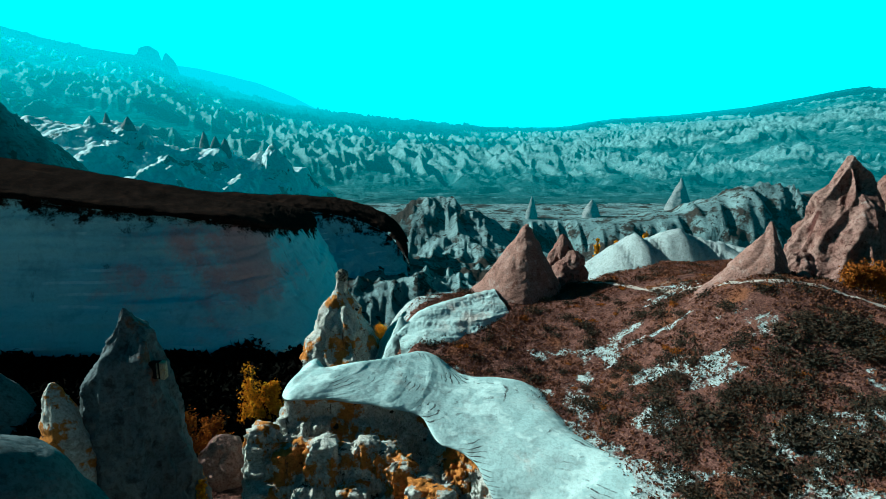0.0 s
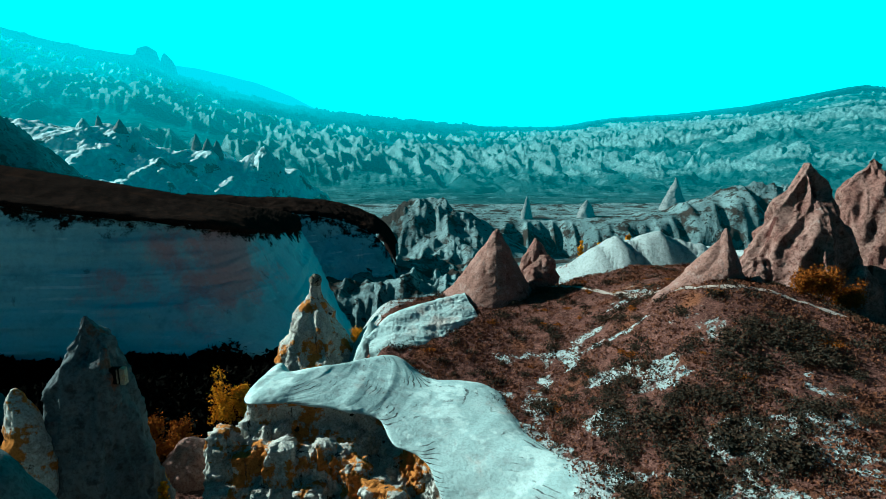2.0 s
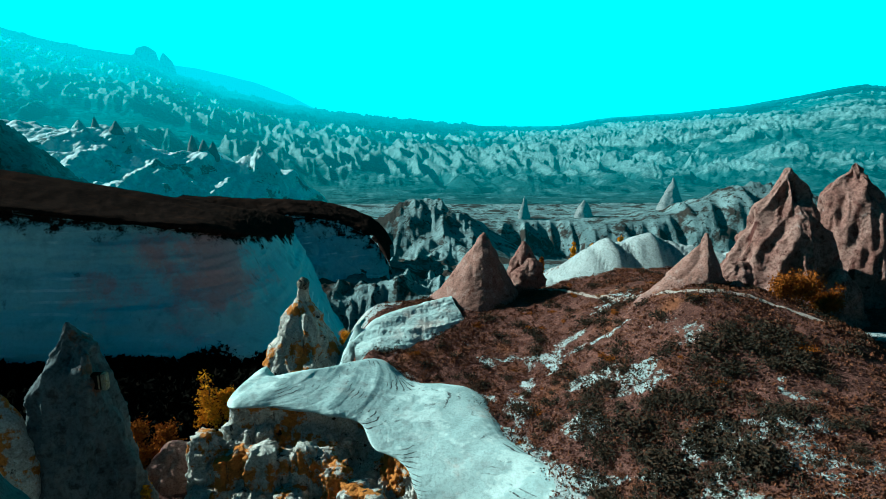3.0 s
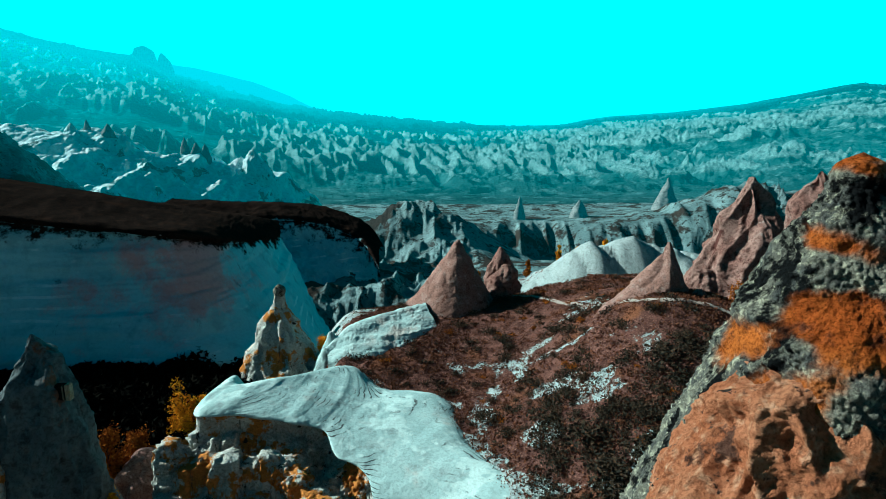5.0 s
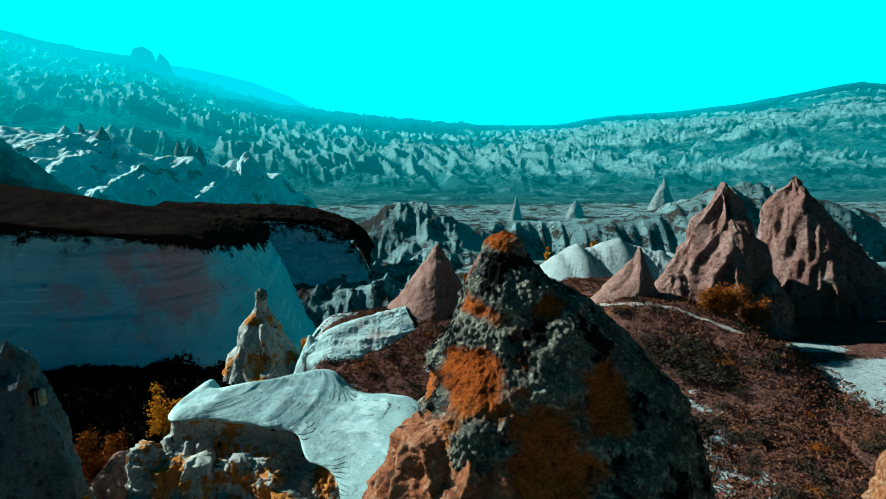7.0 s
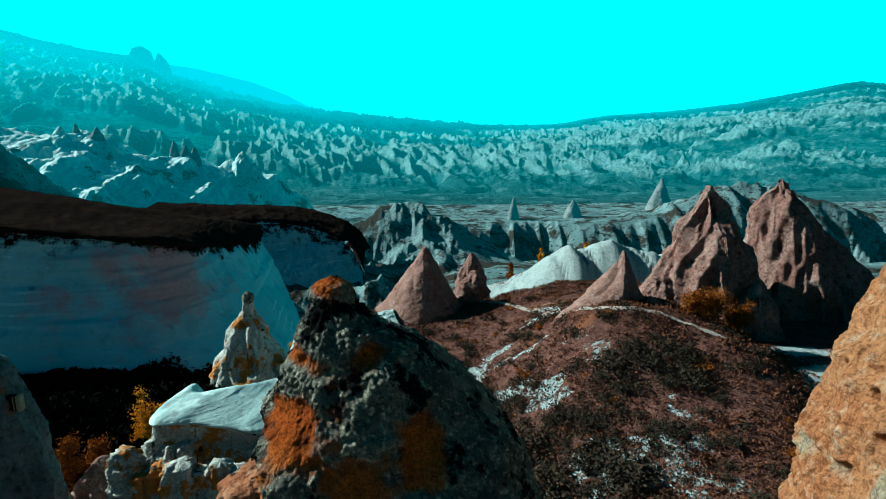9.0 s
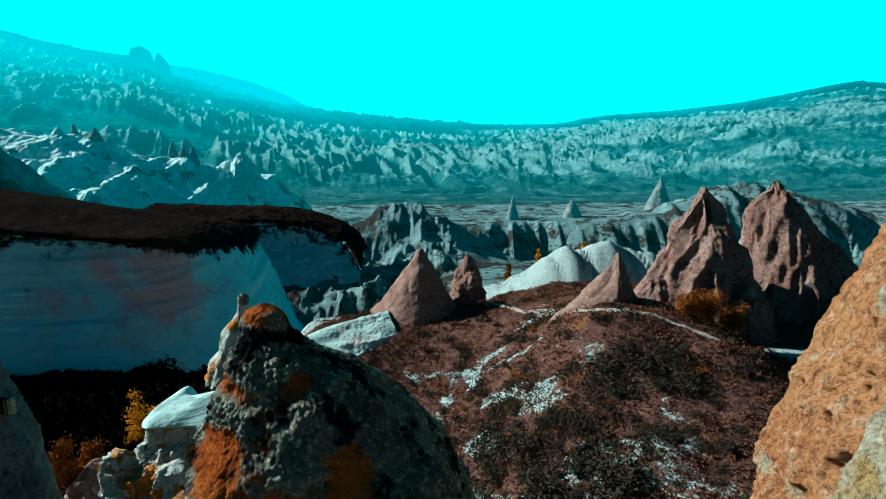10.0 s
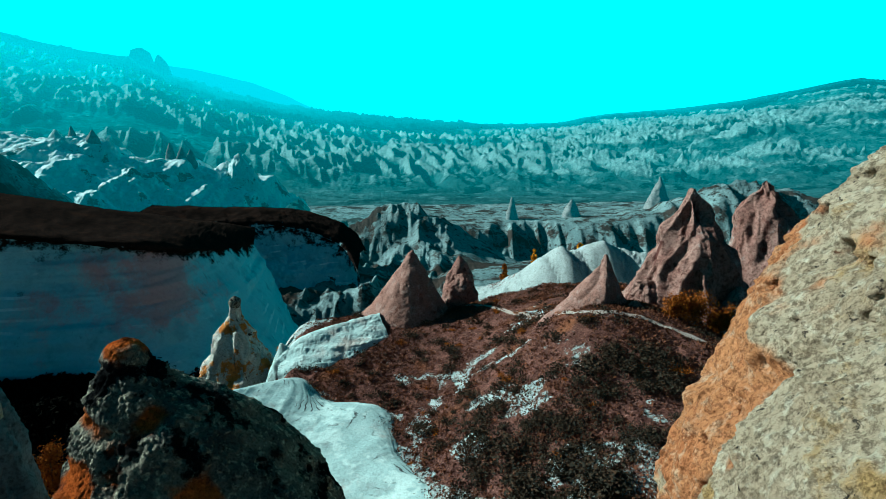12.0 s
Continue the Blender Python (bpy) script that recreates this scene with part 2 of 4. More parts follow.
RUST_ROCK = material("rust_rock", [(0.60, 0.24, 0.12), (0.46, 0.15, 0.065), (0.70, 0.36, 0.21)], 2.2, bump=1.0, fine=16.0, spots=(0.13, 0.06, 0.04), spot_scale=1.8, spot_at=0.58, spots2=(0.05, 0.04, 0.035), spot2_scale=4.0, spot2_at=0.61, bump_dist=0.12, grain=0.6)
# near-black colour that paints the shade inside the carved window
HOLLOW_SHADE = material("hollow_shade", [(0.02, 0.016, 0.013), (0.03, 0.022, 0.018)], 2.0, bump=0.3)
SKY = material("bright_sky", [(0.0, 0.02, 0.02), (0.0, 0.02, 0.02)], 0.001, bump=0, grain=0, glow=(0.0, 1.0, 1.0, 0.58))


# ---- mesh helpers ----
def grid_mesh(name, pts, mat, wrap=False, smooth=True, attribute=None):
    """A mesh from a grid of points (rows, columns, 3)."""
    r, c = pts.shape[:2]
    me = bpy.data.meshes.new(name)
    me.vertices.add(r * c)
    me.vertices.foreach_set("co", pts.reshape(-1).astype(np.float32))
    cc = c if wrap else c - 1
    i, j = np.meshgrid(np.arange(r - 1), np.arange(cc), indexing="ij")
    j2 = (j + 1) % c
    quads = np.stack([i * c + j, i * c + j2, (i + 1) * c + j2, (i + 1) * c + j], -1).reshape(-1, 4)
    me.loops.add(quads.size)
    me.loops.foreach_set("vertex_index", quads.reshape(-1).astype(np.int32))
    me.polygons.add(len(quads))
    me.polygons.foreach_set("loop_start", (np.arange(len(quads)) * 4).astype(np.int32))
    me.polygons.foreach_set("use_smooth", np.full(len(quads), smooth))
    if attribute is not None:
        a = me.attributes.new(attribute[0], "FLOAT", "POINT")
        a.data.foreach_set("value", attribute[1].reshape(-1).astype(np.float32))
    me.update()
    me.validate()
    me.materials.append(mat)
    return me


def curve_through(table, q):
    """Smooth interpolation of rows (key, values...) at keys q."""
    t = np.array(table, float)
    k, v = t[:, 0], t[:, 1:]
    s = np.gradient(v, k, axis=0)
    i = np.clip(np.searchsorted(k, q) - 1, 0, len(k) - 2)
    h = (k[i + 1] - k[i])[:, None]
    f = ((q - k[i])[:, None] / h).clip(0, 1)
    return (2 * f**3 - 3 * f**2 + 1) * v[i] + (f**3 - 2 * f**2 + f) * h * s[i] + (-2 * f**3 + 3 * f**2) * v[i + 1] + (f**3 - f**2) * h * s[i + 1]


def rock(name, centre, levels, mat, seed=0, lumps=0.1, lump_size=2.0, flutes=0.0, flute_size=1.2, flute_long=5.0, hollow_soft=0.21, fine=0.03, fine_size=0.4, rings=90, round_=110, power=2.0, ledges=0.0, ledge_size=0.6, dense=1.25, crust=0.0, crust_size=0.05, hollow=None, hollow_depth=0.06, pits=0.0, pit_size=0.25, focus=None):
    """A tower or cone of rock. levels from the foot up: (z, reach to -x, reach to +x, half depth, shift in y)."""
    cx, cy = centre
    levels = [tuple(r) + (0.0,) * (5 - len(r)) for r in levels]
    z0, z1 = levels[0][0], levels[-1][0]
    u = np.linspace(0, 1, rings)
    q = z0 + (z1 - z0) * (1 - (1 - u) ** dense)
    lv = curve_through(levels, q)
    a = np.linspace(0, 2 * np.pi, round_, endpoint=False)
    if focus:
        k = int(round_ * 0.78)
        a = np.concatenate([np.linspace(focus[0], focus[1], k, endpoint=False), np.linspace(focus[1], focus[0] + 2 * np.pi, round_ - k, endpoint=False)])
    ca, sa = np.cos(a), np.sin(a)
    e = 2.0 / power
    ca, sa = np.sign(ca) * np.abs(ca) ** e, np.sign(sa) * np.abs(sa) ** e
    lo, hi, dp, sh = [np.maximum(lv[:, k], 0.01)[:, None] if k < 3 else lv[:, k][:, None] for k in range(4)]
    mid, half = (hi - lo) / 2, (hi + lo) / 2
    x, y, z = cx + mid + half * ca, cy + sh + dp * sa, np.repeat(q[:, None], round_, 1)
    size = np.minimum(half, dp)
    fade = np.clip(size / (lumps * 3 + 0.05), 0.15, 1)
    d = lumps * fbm(x / lump_size, y / lump_size, z / lump_size, 4, seed)
    if flutes:
        d = d + flutes * (ridged(x / flute_size, y / flute_size, z / (flute_size * flute_long), 3, seed + 7) - 0.4)
    if ledges:
        d = d + ledges * fbm(x / 6, y / 6, z / ledge_size, 3, seed + 13)
    d = d * fade + fine * fbm(x / fine_size, y / fine_size, z / fine_size, 4, seed + 3, 0.65)
    h = None
    if hollow is not None:
        h = step(0.05 - hollow_soft, 0.05 + hollow_soft, fbm(x / 0.75, y / 0.75, z / 0.55, 4, seed + 31) + hollow(x, y, z))
        d = d - hollow_depth * h
    if crust:
        d = d + crust * (1 - (0.85 * h if h is not None else 0)) * (0.5 - cells(x / crust_size, y / crust_size, z / crust_size, seed + 41)) * (0.6 + 0.6 * fbm(x / 0.3, y / 0.3, z / 0.3, 2, seed + 43))
    if pits:
        d = d - pits * step(0.34, 0.12, cells(x / pit_size, y / pit_size, z / pit_size, seed + 51)) * step(-0.15, 0.35, fbm(x / 1.1, y / 1.1, z / 1.1, 3, seed + 53))
    x, y = x + d * np.cos(a), y + d * np.sin(a)
    z = z + 0.4 * d * step(0.75, 1, u)[:, None]
    pts = np.stack([x, y, z], -1)
    cap = np.repeat(pts[-1].mean(0)[None, None], round_, 1) + np.array([0, 0, 0.3 * float(size[-1, 0])])
    pts = np.concatenate([pts, cap], 0)
    att = None if h is None else ("hollow", np.concatenate([h, h[-1:]], 0))
    me = grid_mesh(name, pts, mat, wrap=True, attribute=att)
    return new(name, me)


def loft(name, lines, mat, nu=200, nv=140, lumps=0.2, lump_size=3.0, flutes=0.0, flute_size=2.0, fine=0.05, fine_size=0.7, seed=0, strata=0.0, strata_size=0.6, weights=None, grass=None, folds=0.0):
    """A sheet through lines of points, smooth both ways, and roughened along its normals."""
    L = np.array(lines, float)
    U = np.linspace(0, 1, nu)
    V = np.linspace(0, 1, nv)
    ku = np.linspace(0, 1, L.shape[1])
    kv = np.linspace(0, 1, L.shape[0])
    rows = np.stack([curve_through(np.concatenate([ku[:, None], r], 1), U) for r in L])
    cols = np.stack([curve_through(np.concatenate([kv[:, None], rows[:, i]], 1), V) for i in range(nu)], 1)
    du, dv = np.gradient(cols, axis=1), np.gradient(cols, axis=0)
    nrm = np.cross(du, dv)
    nrm /= np.linalg.norm(nrm, axis=2, keepdims=True) + 1e-9
    x, y, z = [cols[..., k] for k in range(3)]
    d = lumps * fbm(x / lump_size, y / lump_size, z / lump_size, 4, seed)
    w = 1.0 if weights is None else np.interp(V, kv, weights)[:, None]
    if flutes:
        d = d + w * flutes * (ridged(x / flute_size, y / flute_size, z / (flute_size * 4), 4, seed + 5) - 0.4)
    if folds:
        d = d + folds * (vnoise(U[None, :] * 15 + 0.25 * V[:, None], V[:, None] * 0.8, 0.3 + 0 * x, seed + 21) + 0.4 * vnoise(U[None, :] * 37, V[:, None] * 1.5, 0.6 + 0 * x, seed + 22))
    if strata:
        d = d + strata * fbm(x / 12, y / 12, z / strata_size, 3, seed + 9)
    d = d + fine * w * fbm(x / fine_size, y / fine_size, z / fine_size, 4, seed + 3, 0.65)
    att = None if grass is None else ("grass", np.repeat(np.interp(V, kv, grass)[:, None], nu, 1))
    return new(name, grid_mesh(name, cols + nrm * d[..., None], mat, attribute=att))


# ---- ground ----
def bump_at(x, y, cx, cy, rx, ry):
    return np.exp(-((x - cx) / rx) ** 2 - ((y - cy) / ry) ** 2)


# the skyline: way across (x over y) and rise over it
SKY_A = [-0.9, -0.7055, -0.6361, -0.5658, -0.4898, -0.4333, -0.353, -0.2623, -0.189, -0.1151, 0.0149, 0.108, 0.2011, 0.238, 0.2795, 0.3119, 0.3857, 0.4958, 0.5862, 0.6575, 0.6842, 0.7196, 0.9]
SKY_E = [0.21, 0.1522, 0.1334, 0.1179, 0.1065, 0.0804, 0.0539, 0.0316, 0.0181, 0.009, -0.0037, -0.0074, -0.0064, 0.0018, 0.0072, 0.009, 0.0135, 0.0253, 0.0414, 0.0592, 0.0645, 0.061, 0.05]


def fold_patch(x, y):
    """Where the plain breaks up into bare tuff folds."""
    return step(-0.22, 0.12, fbm(x / 420, y / 170, 0.9, 3, 55) + 0.10 * step(700, 1000, y) - 0.25 * step(2200, 3200, y)) * step(560, 760, y)


def bare_folds(x, y):
    rough = 26 * np.maximum(ridged((x + 0.3 * y) / 30, y / 64, 0.3, 3, 51), -0.1) + 12 * ridged(x / 160, y / 230, 0.3, 3, 52)
    return rough * fold_patch(x, y)


def height(x, y):
    """The height of the ground, from the chimney's valley to the horizon."""
    base = 1.5 + 1.2 * fbm(x / 14, y / 14, 0.3, 4, 21)
    # the brown hill and its shoulder
    rise = step(9, 28, x) * (0.62 + 0.38 * step(28, 44, y)) * (1 - 0.32 * step(50, 66, y))
    hill = 7.4 + 8.4 * rise + 3.4 * step(46, 66, y) * (1 - rise)
    hill = hill - 0.045 * np.maximum(x - 32, 0) ** 1.9
    hill = hill + 0.5 * fbm(x / 6, y / 6, 0.7, 4, 5) + 0.16 * fbm(x / 1.1, y / 1.1, 0.2, 3, 8)
    hill = hill + 1.6 * bump_at(x, y, 27, 47.5, 8, 6) - 0.9 * bump_at(x, y, 7.5, 32, 3.5, 4)
    hill = np.where(x > 36, np.maximum(hill, 13.0 + 0.5 * fbm(x / 6, y / 6, 0.1, 3, 9)), hill)
    x0 = np.interp(y, [24, 31.6, 34.3, 38, 40.5, 43, 46, 50, 55, 74], [4.0, 2.4, 1.2, -0.8, -2.8, -5, -6.5, -7.2, -8.5, -13.5])
    edge = step(x0, x0 + 4.6 + 0.2 * np.maximum(y - 46, 0), x) * step(74, 67, y - 0.10 * (x - 18)) * step(14, 26, y)
    z = base + (hill - base) * edge
    # the valley beyond, with low white hills and fluted slopes
    beyond = -6 + 5 * fbm(x / 40, y / 40, 1.5, 4, 31) - 54 * step(140, 330, y)
    white = 15.0 * bump_at(x, y, 40, 114, 22, 12) + 15 * bump_at(x, y, 78, 120, 26, 20)
    beyond = beyond + white * (0.90 + 0.20 * fbm(x / 11, y / 16, 0.1, 4, 33) + 0.60 * billow((x + 0.25 * y) / 9, y / 50, 0.1, 2, 34) * step(122, 100, y) - 0.22)
    beyond = beyond + 33 * bump_at(x, y, -2, 232, 36, 28)
    beyond = beyond + 4.5 * (ridged(x / 9, y / 16, 0.4, 4, 35) - 0.45) * step(85, 105, y) * step(30, 5, x) * step(400, 250, y)
    beyond = beyond - 20 * bump_at(x, y, -7, 100, 15, 19)
    # the dark slope behind the mesa
    beyond = beyond + 49 * bump_at(x, y, -128, 155, 44, 32)
    z = z + (beyond - z) * step(70, 92, y)
    # plateau with its broken edge
    rim = 425 + 26 * fbm(x / 90, 0.5, 0.5, 3, 41) - 0.10 * x
    plateau = -40 + 2 * fbm(x / 120, y / 120, 0.4, 3, 44) + 28 * bump_at(x, y, 235, 420, 70, 40) * (0.8 + 0.3 * ridged(x / 14, y / 40, 0.1, 3, 45))
    cut = y - rim + 16 * ridged(x / 14, y / 90, 0.2, 3, 46)
    z = z + (plateau - z) * step(-34, 10, cut)
    # badlands, and hillsides to both sides
    a = x / np.maximum(y, 1.0)
    reach = np.interp(a, [-0.45, -0.15, 0.2, 0.7], [2300, 3400, 3800, 4200])
    g = np.clip((y - 480) / (reach - 480), 0, 1)
    crest = 30 + np.interp(a, SKY_A, SKY_E) * reach
    z = z + (crest + 40) * g ** np.interp(a, [-0.3, 0.1, 0.4], [1.0, 1.25, 1.7]) - 0.2 * np.maximum(y - reach, 0)
    z = z + 40 * np.clip((a - 0.3) / 0.4, 0, 1.5) * step(500, 1300, y) * step(2600, 1500, y)
    return z + bare_folds(x, y) * step(1.0, 0.8, g) + 3.0 * fbm(x / 18, y / 18, 0.5, 3, 58) * step(450, 700, y) * step(1.0, 0.8, g)


EDGE_Y = [20, 32, 37, 42, 47, 50, 54, 57, 60, 64, 68, 74]
EDGE_X = [15, 14, 12, 9, 2, -5.5, -7, -6, -4.5, -1, 1.5, 2]
ang = np.radians(np.concatenate([np.linspace(-178, -50, 80, endpoint=False), np.linspace(-50, 50, 1080), np.linspace(50, 178, 81)[1:]]))
rad = np.concatenate([np.linspace(0.3, 18, 16, endpoint=False), 18.0 * (4720 / 18.0) ** np.linspace(0, 1, 580)])
R, A = np.meshgrid(rad, ang, indexing="ij")
GX, GY = 6.0 + R * np.sin(A), -4.0 + R * np.cos(A)
GZ = height(GX, GY)
edge_x = np.interp(GY, EDGE_Y, EDGE_X)
grass = 0.5 + 0.5 * np.clip((GX - edge_x) / 1.6, -1, 1) * step(14, 24, GY)
bare = 0.6 * step(0.12, 0.45, fbm((GX - 0.5 * GY) / 5.5, (GY + 0.4 * GX) / 3.0, 0.2, 3, 61))
for px, py, rx, ry, k in ((14.9, 49.7, 0.9, 1.8, 1.0), (17.3, 52.6, 2.2, 0.9, 0.9), (15.6, 51.0, 1.2, 1.0, 0.6), (19.9, 41.4, 1.8, 1.3, 1.0), (15.2, 38.7, 1.6, 2.0, 1.1), (11.0, 44.5, 1.3, 4.0, 0.8), (12.4, 48.5, 0.8, 2.0, 0.7), (24.0, 42.5, 1.5, 2.0, 0.55), (25.7, 31.6, 1.6, 2.6, 0.7), (27.5, 28.5, 2.5, 2.0, 0.6), (21.0, 56.0, 3.0, 1.2, 0.5)):
    bare = np.maximum(bare, k * bump_at(GX, GY, px, py, rx, ry))
grass = grass - 0.95 * bare * step(64, 50, GY) * step(36, 26, GX)
grass = grass - 1.2 * bump_at(GX, GY, 42.0, 38.5, 2.2, 5.0) - 1.0 * bump_at(GX, GY, 43.5, 47.5, 3.2, 1.4) - 1.1 * bump_at(GX, GY, 47, 42.5, 4, 2.2) - 0.4 * bump_at(GX, GY, 24, 57, 5, 2.5)
grass = np.where(GY > 72, 0.10 + 0.6 * step(0.05, 0.5, fbm(GX / 30, GY / 30, 0.6, 3, 62)) - 0.35 * bump_at(GX, GY, 45, 108, 30, 16), grass)
grass = np.maximum(grass, 1.1 * step(14, 6, GX) * step(-30, -22, GX) * step(72, 80, GY) * step(150, 120, GY))
grass = np.maximum(grass, 0.62 * bump_at(GX, GY, 78, 106, 22, 16))
grass = np.where((GX < -9) & (GY < 75) & (GY > 40), 0.9, grass)
grass = np.maximum(grass, 0.8 * bump_at(GX, GY, -128, 150, 30, 20))
ground_mesh = grid_mesh("ground", np.stack([GX, GY, GZ], -1), GROUND, attribute=("grass", grass))
tuff = ground_mesh.attributes.new("tuff", "FLOAT", "POINT")
tuff.data.foreach_set("value", (fold_patch(GX, GY) * np.clip(0.25 + 0.75 * ridged((GX + 0.3 * GY) / 30, GY / 64, 0.3, 3, 51), 0, 1)).reshape(-1).astype(np.float32))
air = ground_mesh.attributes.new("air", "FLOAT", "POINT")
# amount of painted haze: how strongly the far ground emits
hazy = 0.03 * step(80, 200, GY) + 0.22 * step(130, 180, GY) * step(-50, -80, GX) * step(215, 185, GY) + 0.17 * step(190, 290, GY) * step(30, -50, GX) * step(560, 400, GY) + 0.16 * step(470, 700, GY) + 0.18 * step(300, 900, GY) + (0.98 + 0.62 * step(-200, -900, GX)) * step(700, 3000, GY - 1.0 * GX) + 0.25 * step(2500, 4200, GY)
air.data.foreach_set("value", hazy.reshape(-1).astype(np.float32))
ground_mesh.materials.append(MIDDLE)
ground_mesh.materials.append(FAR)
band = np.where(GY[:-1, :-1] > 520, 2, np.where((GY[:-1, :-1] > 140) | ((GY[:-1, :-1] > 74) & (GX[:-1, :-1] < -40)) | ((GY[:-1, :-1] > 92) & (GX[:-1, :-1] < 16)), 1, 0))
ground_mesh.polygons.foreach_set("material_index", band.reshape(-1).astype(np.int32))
tagged(new("ground", ground_mesh), "pale tuff ground with rust-brown dry grass running to hazy badlands", "ground", kind="structure")

# glowing sky, and the far mountain with its haze put into emission
ua, ue = np.meshgrid(np.radians(np.linspace(-56, 56, 60)), np.radians(np.linspace(-4, 24, 16)), indexing="xy")
tagged(new("backdrop", grid_mesh("backdrop", np.stack([4800 * np.sin(ua) * np.cos(ue), 4800 * np.cos(ua) * np.cos(ue), 30 + 4800 * np.sin(ue)], -1), SKY)), "plain bright cyan sky above the valley", "sky", kind="structure")
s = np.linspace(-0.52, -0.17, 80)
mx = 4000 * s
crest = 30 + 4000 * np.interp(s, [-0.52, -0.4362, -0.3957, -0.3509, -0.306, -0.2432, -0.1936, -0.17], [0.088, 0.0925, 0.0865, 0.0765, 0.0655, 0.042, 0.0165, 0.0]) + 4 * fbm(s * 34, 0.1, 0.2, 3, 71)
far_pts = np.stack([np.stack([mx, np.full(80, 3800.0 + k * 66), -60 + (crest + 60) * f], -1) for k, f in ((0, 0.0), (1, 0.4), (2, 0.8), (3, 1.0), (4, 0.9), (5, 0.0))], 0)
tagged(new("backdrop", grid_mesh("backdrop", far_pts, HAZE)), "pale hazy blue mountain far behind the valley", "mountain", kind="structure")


# ---- things: helpers ----
def thing(name, label, category, group="", at=(0, 0, 0)):
    ob = new(name)
    ob.empty_display_size = 0.2
    ob.location = at
    return tagged(ob, label, category, group)


def under(parent, ob, label=""):
    """Makes ob a part of parent, keeping its place."""
    ob.parent = parent
    ob.matrix_parent_inverse = Matrix.Translation(-Vector(parent.location)) if not parent.parent else Matrix()
    return tagged(ob, label) if label else ob


def leaf_cloud(name, centres, size, mat, seed, squash=1.0):
    """Small folded leaves, two triangles each, at the given centres."""
    rng = np.random.default_rng(seed)
    n = len(centres)
    a = rng.normal(size=(n, 3))
    a /= np.linalg.norm(a, axis=1, keepdims=True)
    b = np.cross(a, rng.normal(size=(n, 3)))
    b /= np.linalg.norm(b, axis=1, keepdims=True) + 1e-9
    c = np.cross(a, b)
    k = (size * rng.uniform(0.6, 1.4, n))[:, None]
    v = np.stack([centres - a * k, centres + b * k * 0.55 + c * k * 0.2, centres + a * k, centres - b * k * 0.55 + c * k * 0.2], 1)
    me = bpy.data.meshes.new(name)
    q = np.arange(4 * n).reshape(n, 4)
    me.from_pydata(v.reshape(-1, 3).tolist(), [], q.tolist())
    me.materials.append(mat)
    return me


def stems(name, segments, mat):
    """Tapered five-sided sticks: (start, end, radius, radius)."""
    v, f = [], []
    for p, q, r0, r1 in segments:
        p, q = Vector(p), Vector(q)
        d = (q - p).normalized()
        u = d.cross(Vector((0.3, 0.9, 0.1))).normalized()
        w = d.cross(u)
        i = len(v)
        for c, r in ((p, r0), (q, r1)):
            v += [tuple(c + (u * math.cos(k * 1.2566) + w * math.sin(k * 1.2566)) * r) for k in range(5)]
        f += [(i + k, i + (k + 1) % 5, i + 5 + (k + 1) % 5, i + 5 + k) for k in range(5)]
    me = bpy.data.meshes.new(name)
    me.from_pydata(v, [], f)
    me.materials.append(mat)
    return me


def foliage(name, a, b, c):
    m = bpy.data.materials.new(name)
    m.use_nodes = True
    n, l = m.node_tree.nodes, m.node_tree.links
    g = n.new("ShaderNodeNewGeometry")
    r = n.new("ShaderNodeValToRGB")
    r.color_ramp.elements[0].color, r.color_ramp.elements[1].color = (*a, 1), (*c, 1)
    e = r.color_ramp.elements.new(0.55)
    e.color = (*b, 1)
    l.new(g.outputs["Random Per Island"], r.inputs[0])
    l.new(r.outputs[0], n["Principled BSDF"].inputs["Base Color"])
    n["Principled BSDF"].inputs["Roughness"].default_value = 0.9
    n["Principled BSDF"].inputs["Specular IOR Level"].default_value = 0.0
    return m


YELLOW_LEAF = foliage("yellow_leaf", (0.46, 0.18, 0.006), (0.62, 0.27, 0.006), (0.30, 0.10, 0.006))
RUST_LEAF = foliage("rust_leaf", (0.16, 0.042, 0.006), (0.24, 0.07, 0.008), (0.07, 0.022, 0.006))
DARK_LEAF = foliage("dark_leaf", (0.018, 0.016, 0.012), (0.03, 0.024, 0.016), (0.06, 0.032, 0.018))
# dark foliage taken almost to black, with the valley's shadow in its colour
SHADE_BLACK_LEAF = foliage("thicket_shade_leaf", (0.003, 0.003, 0.0025), (0.004, 0.004, 0.003), (0.005, 0.004, 0.003))
DRY_LEAF = foliage("dry_leaf", (0.07, 0.027, 0.015), (0.13, 0.048, 0.024), (0.035, 0.016, 0.011))
BARK = material("bark", [(0.09, 0.06, 0.04), (0.14, 0.10, 0.07)], 3.0, bump=0.4)
PATH = material("trodden_path", [(0.46, 0.36, 0.30), (0.55, 0.44, 0.37), (0.34, 0.25, 0.20)], 0.8, bump=0.4, fine=6)


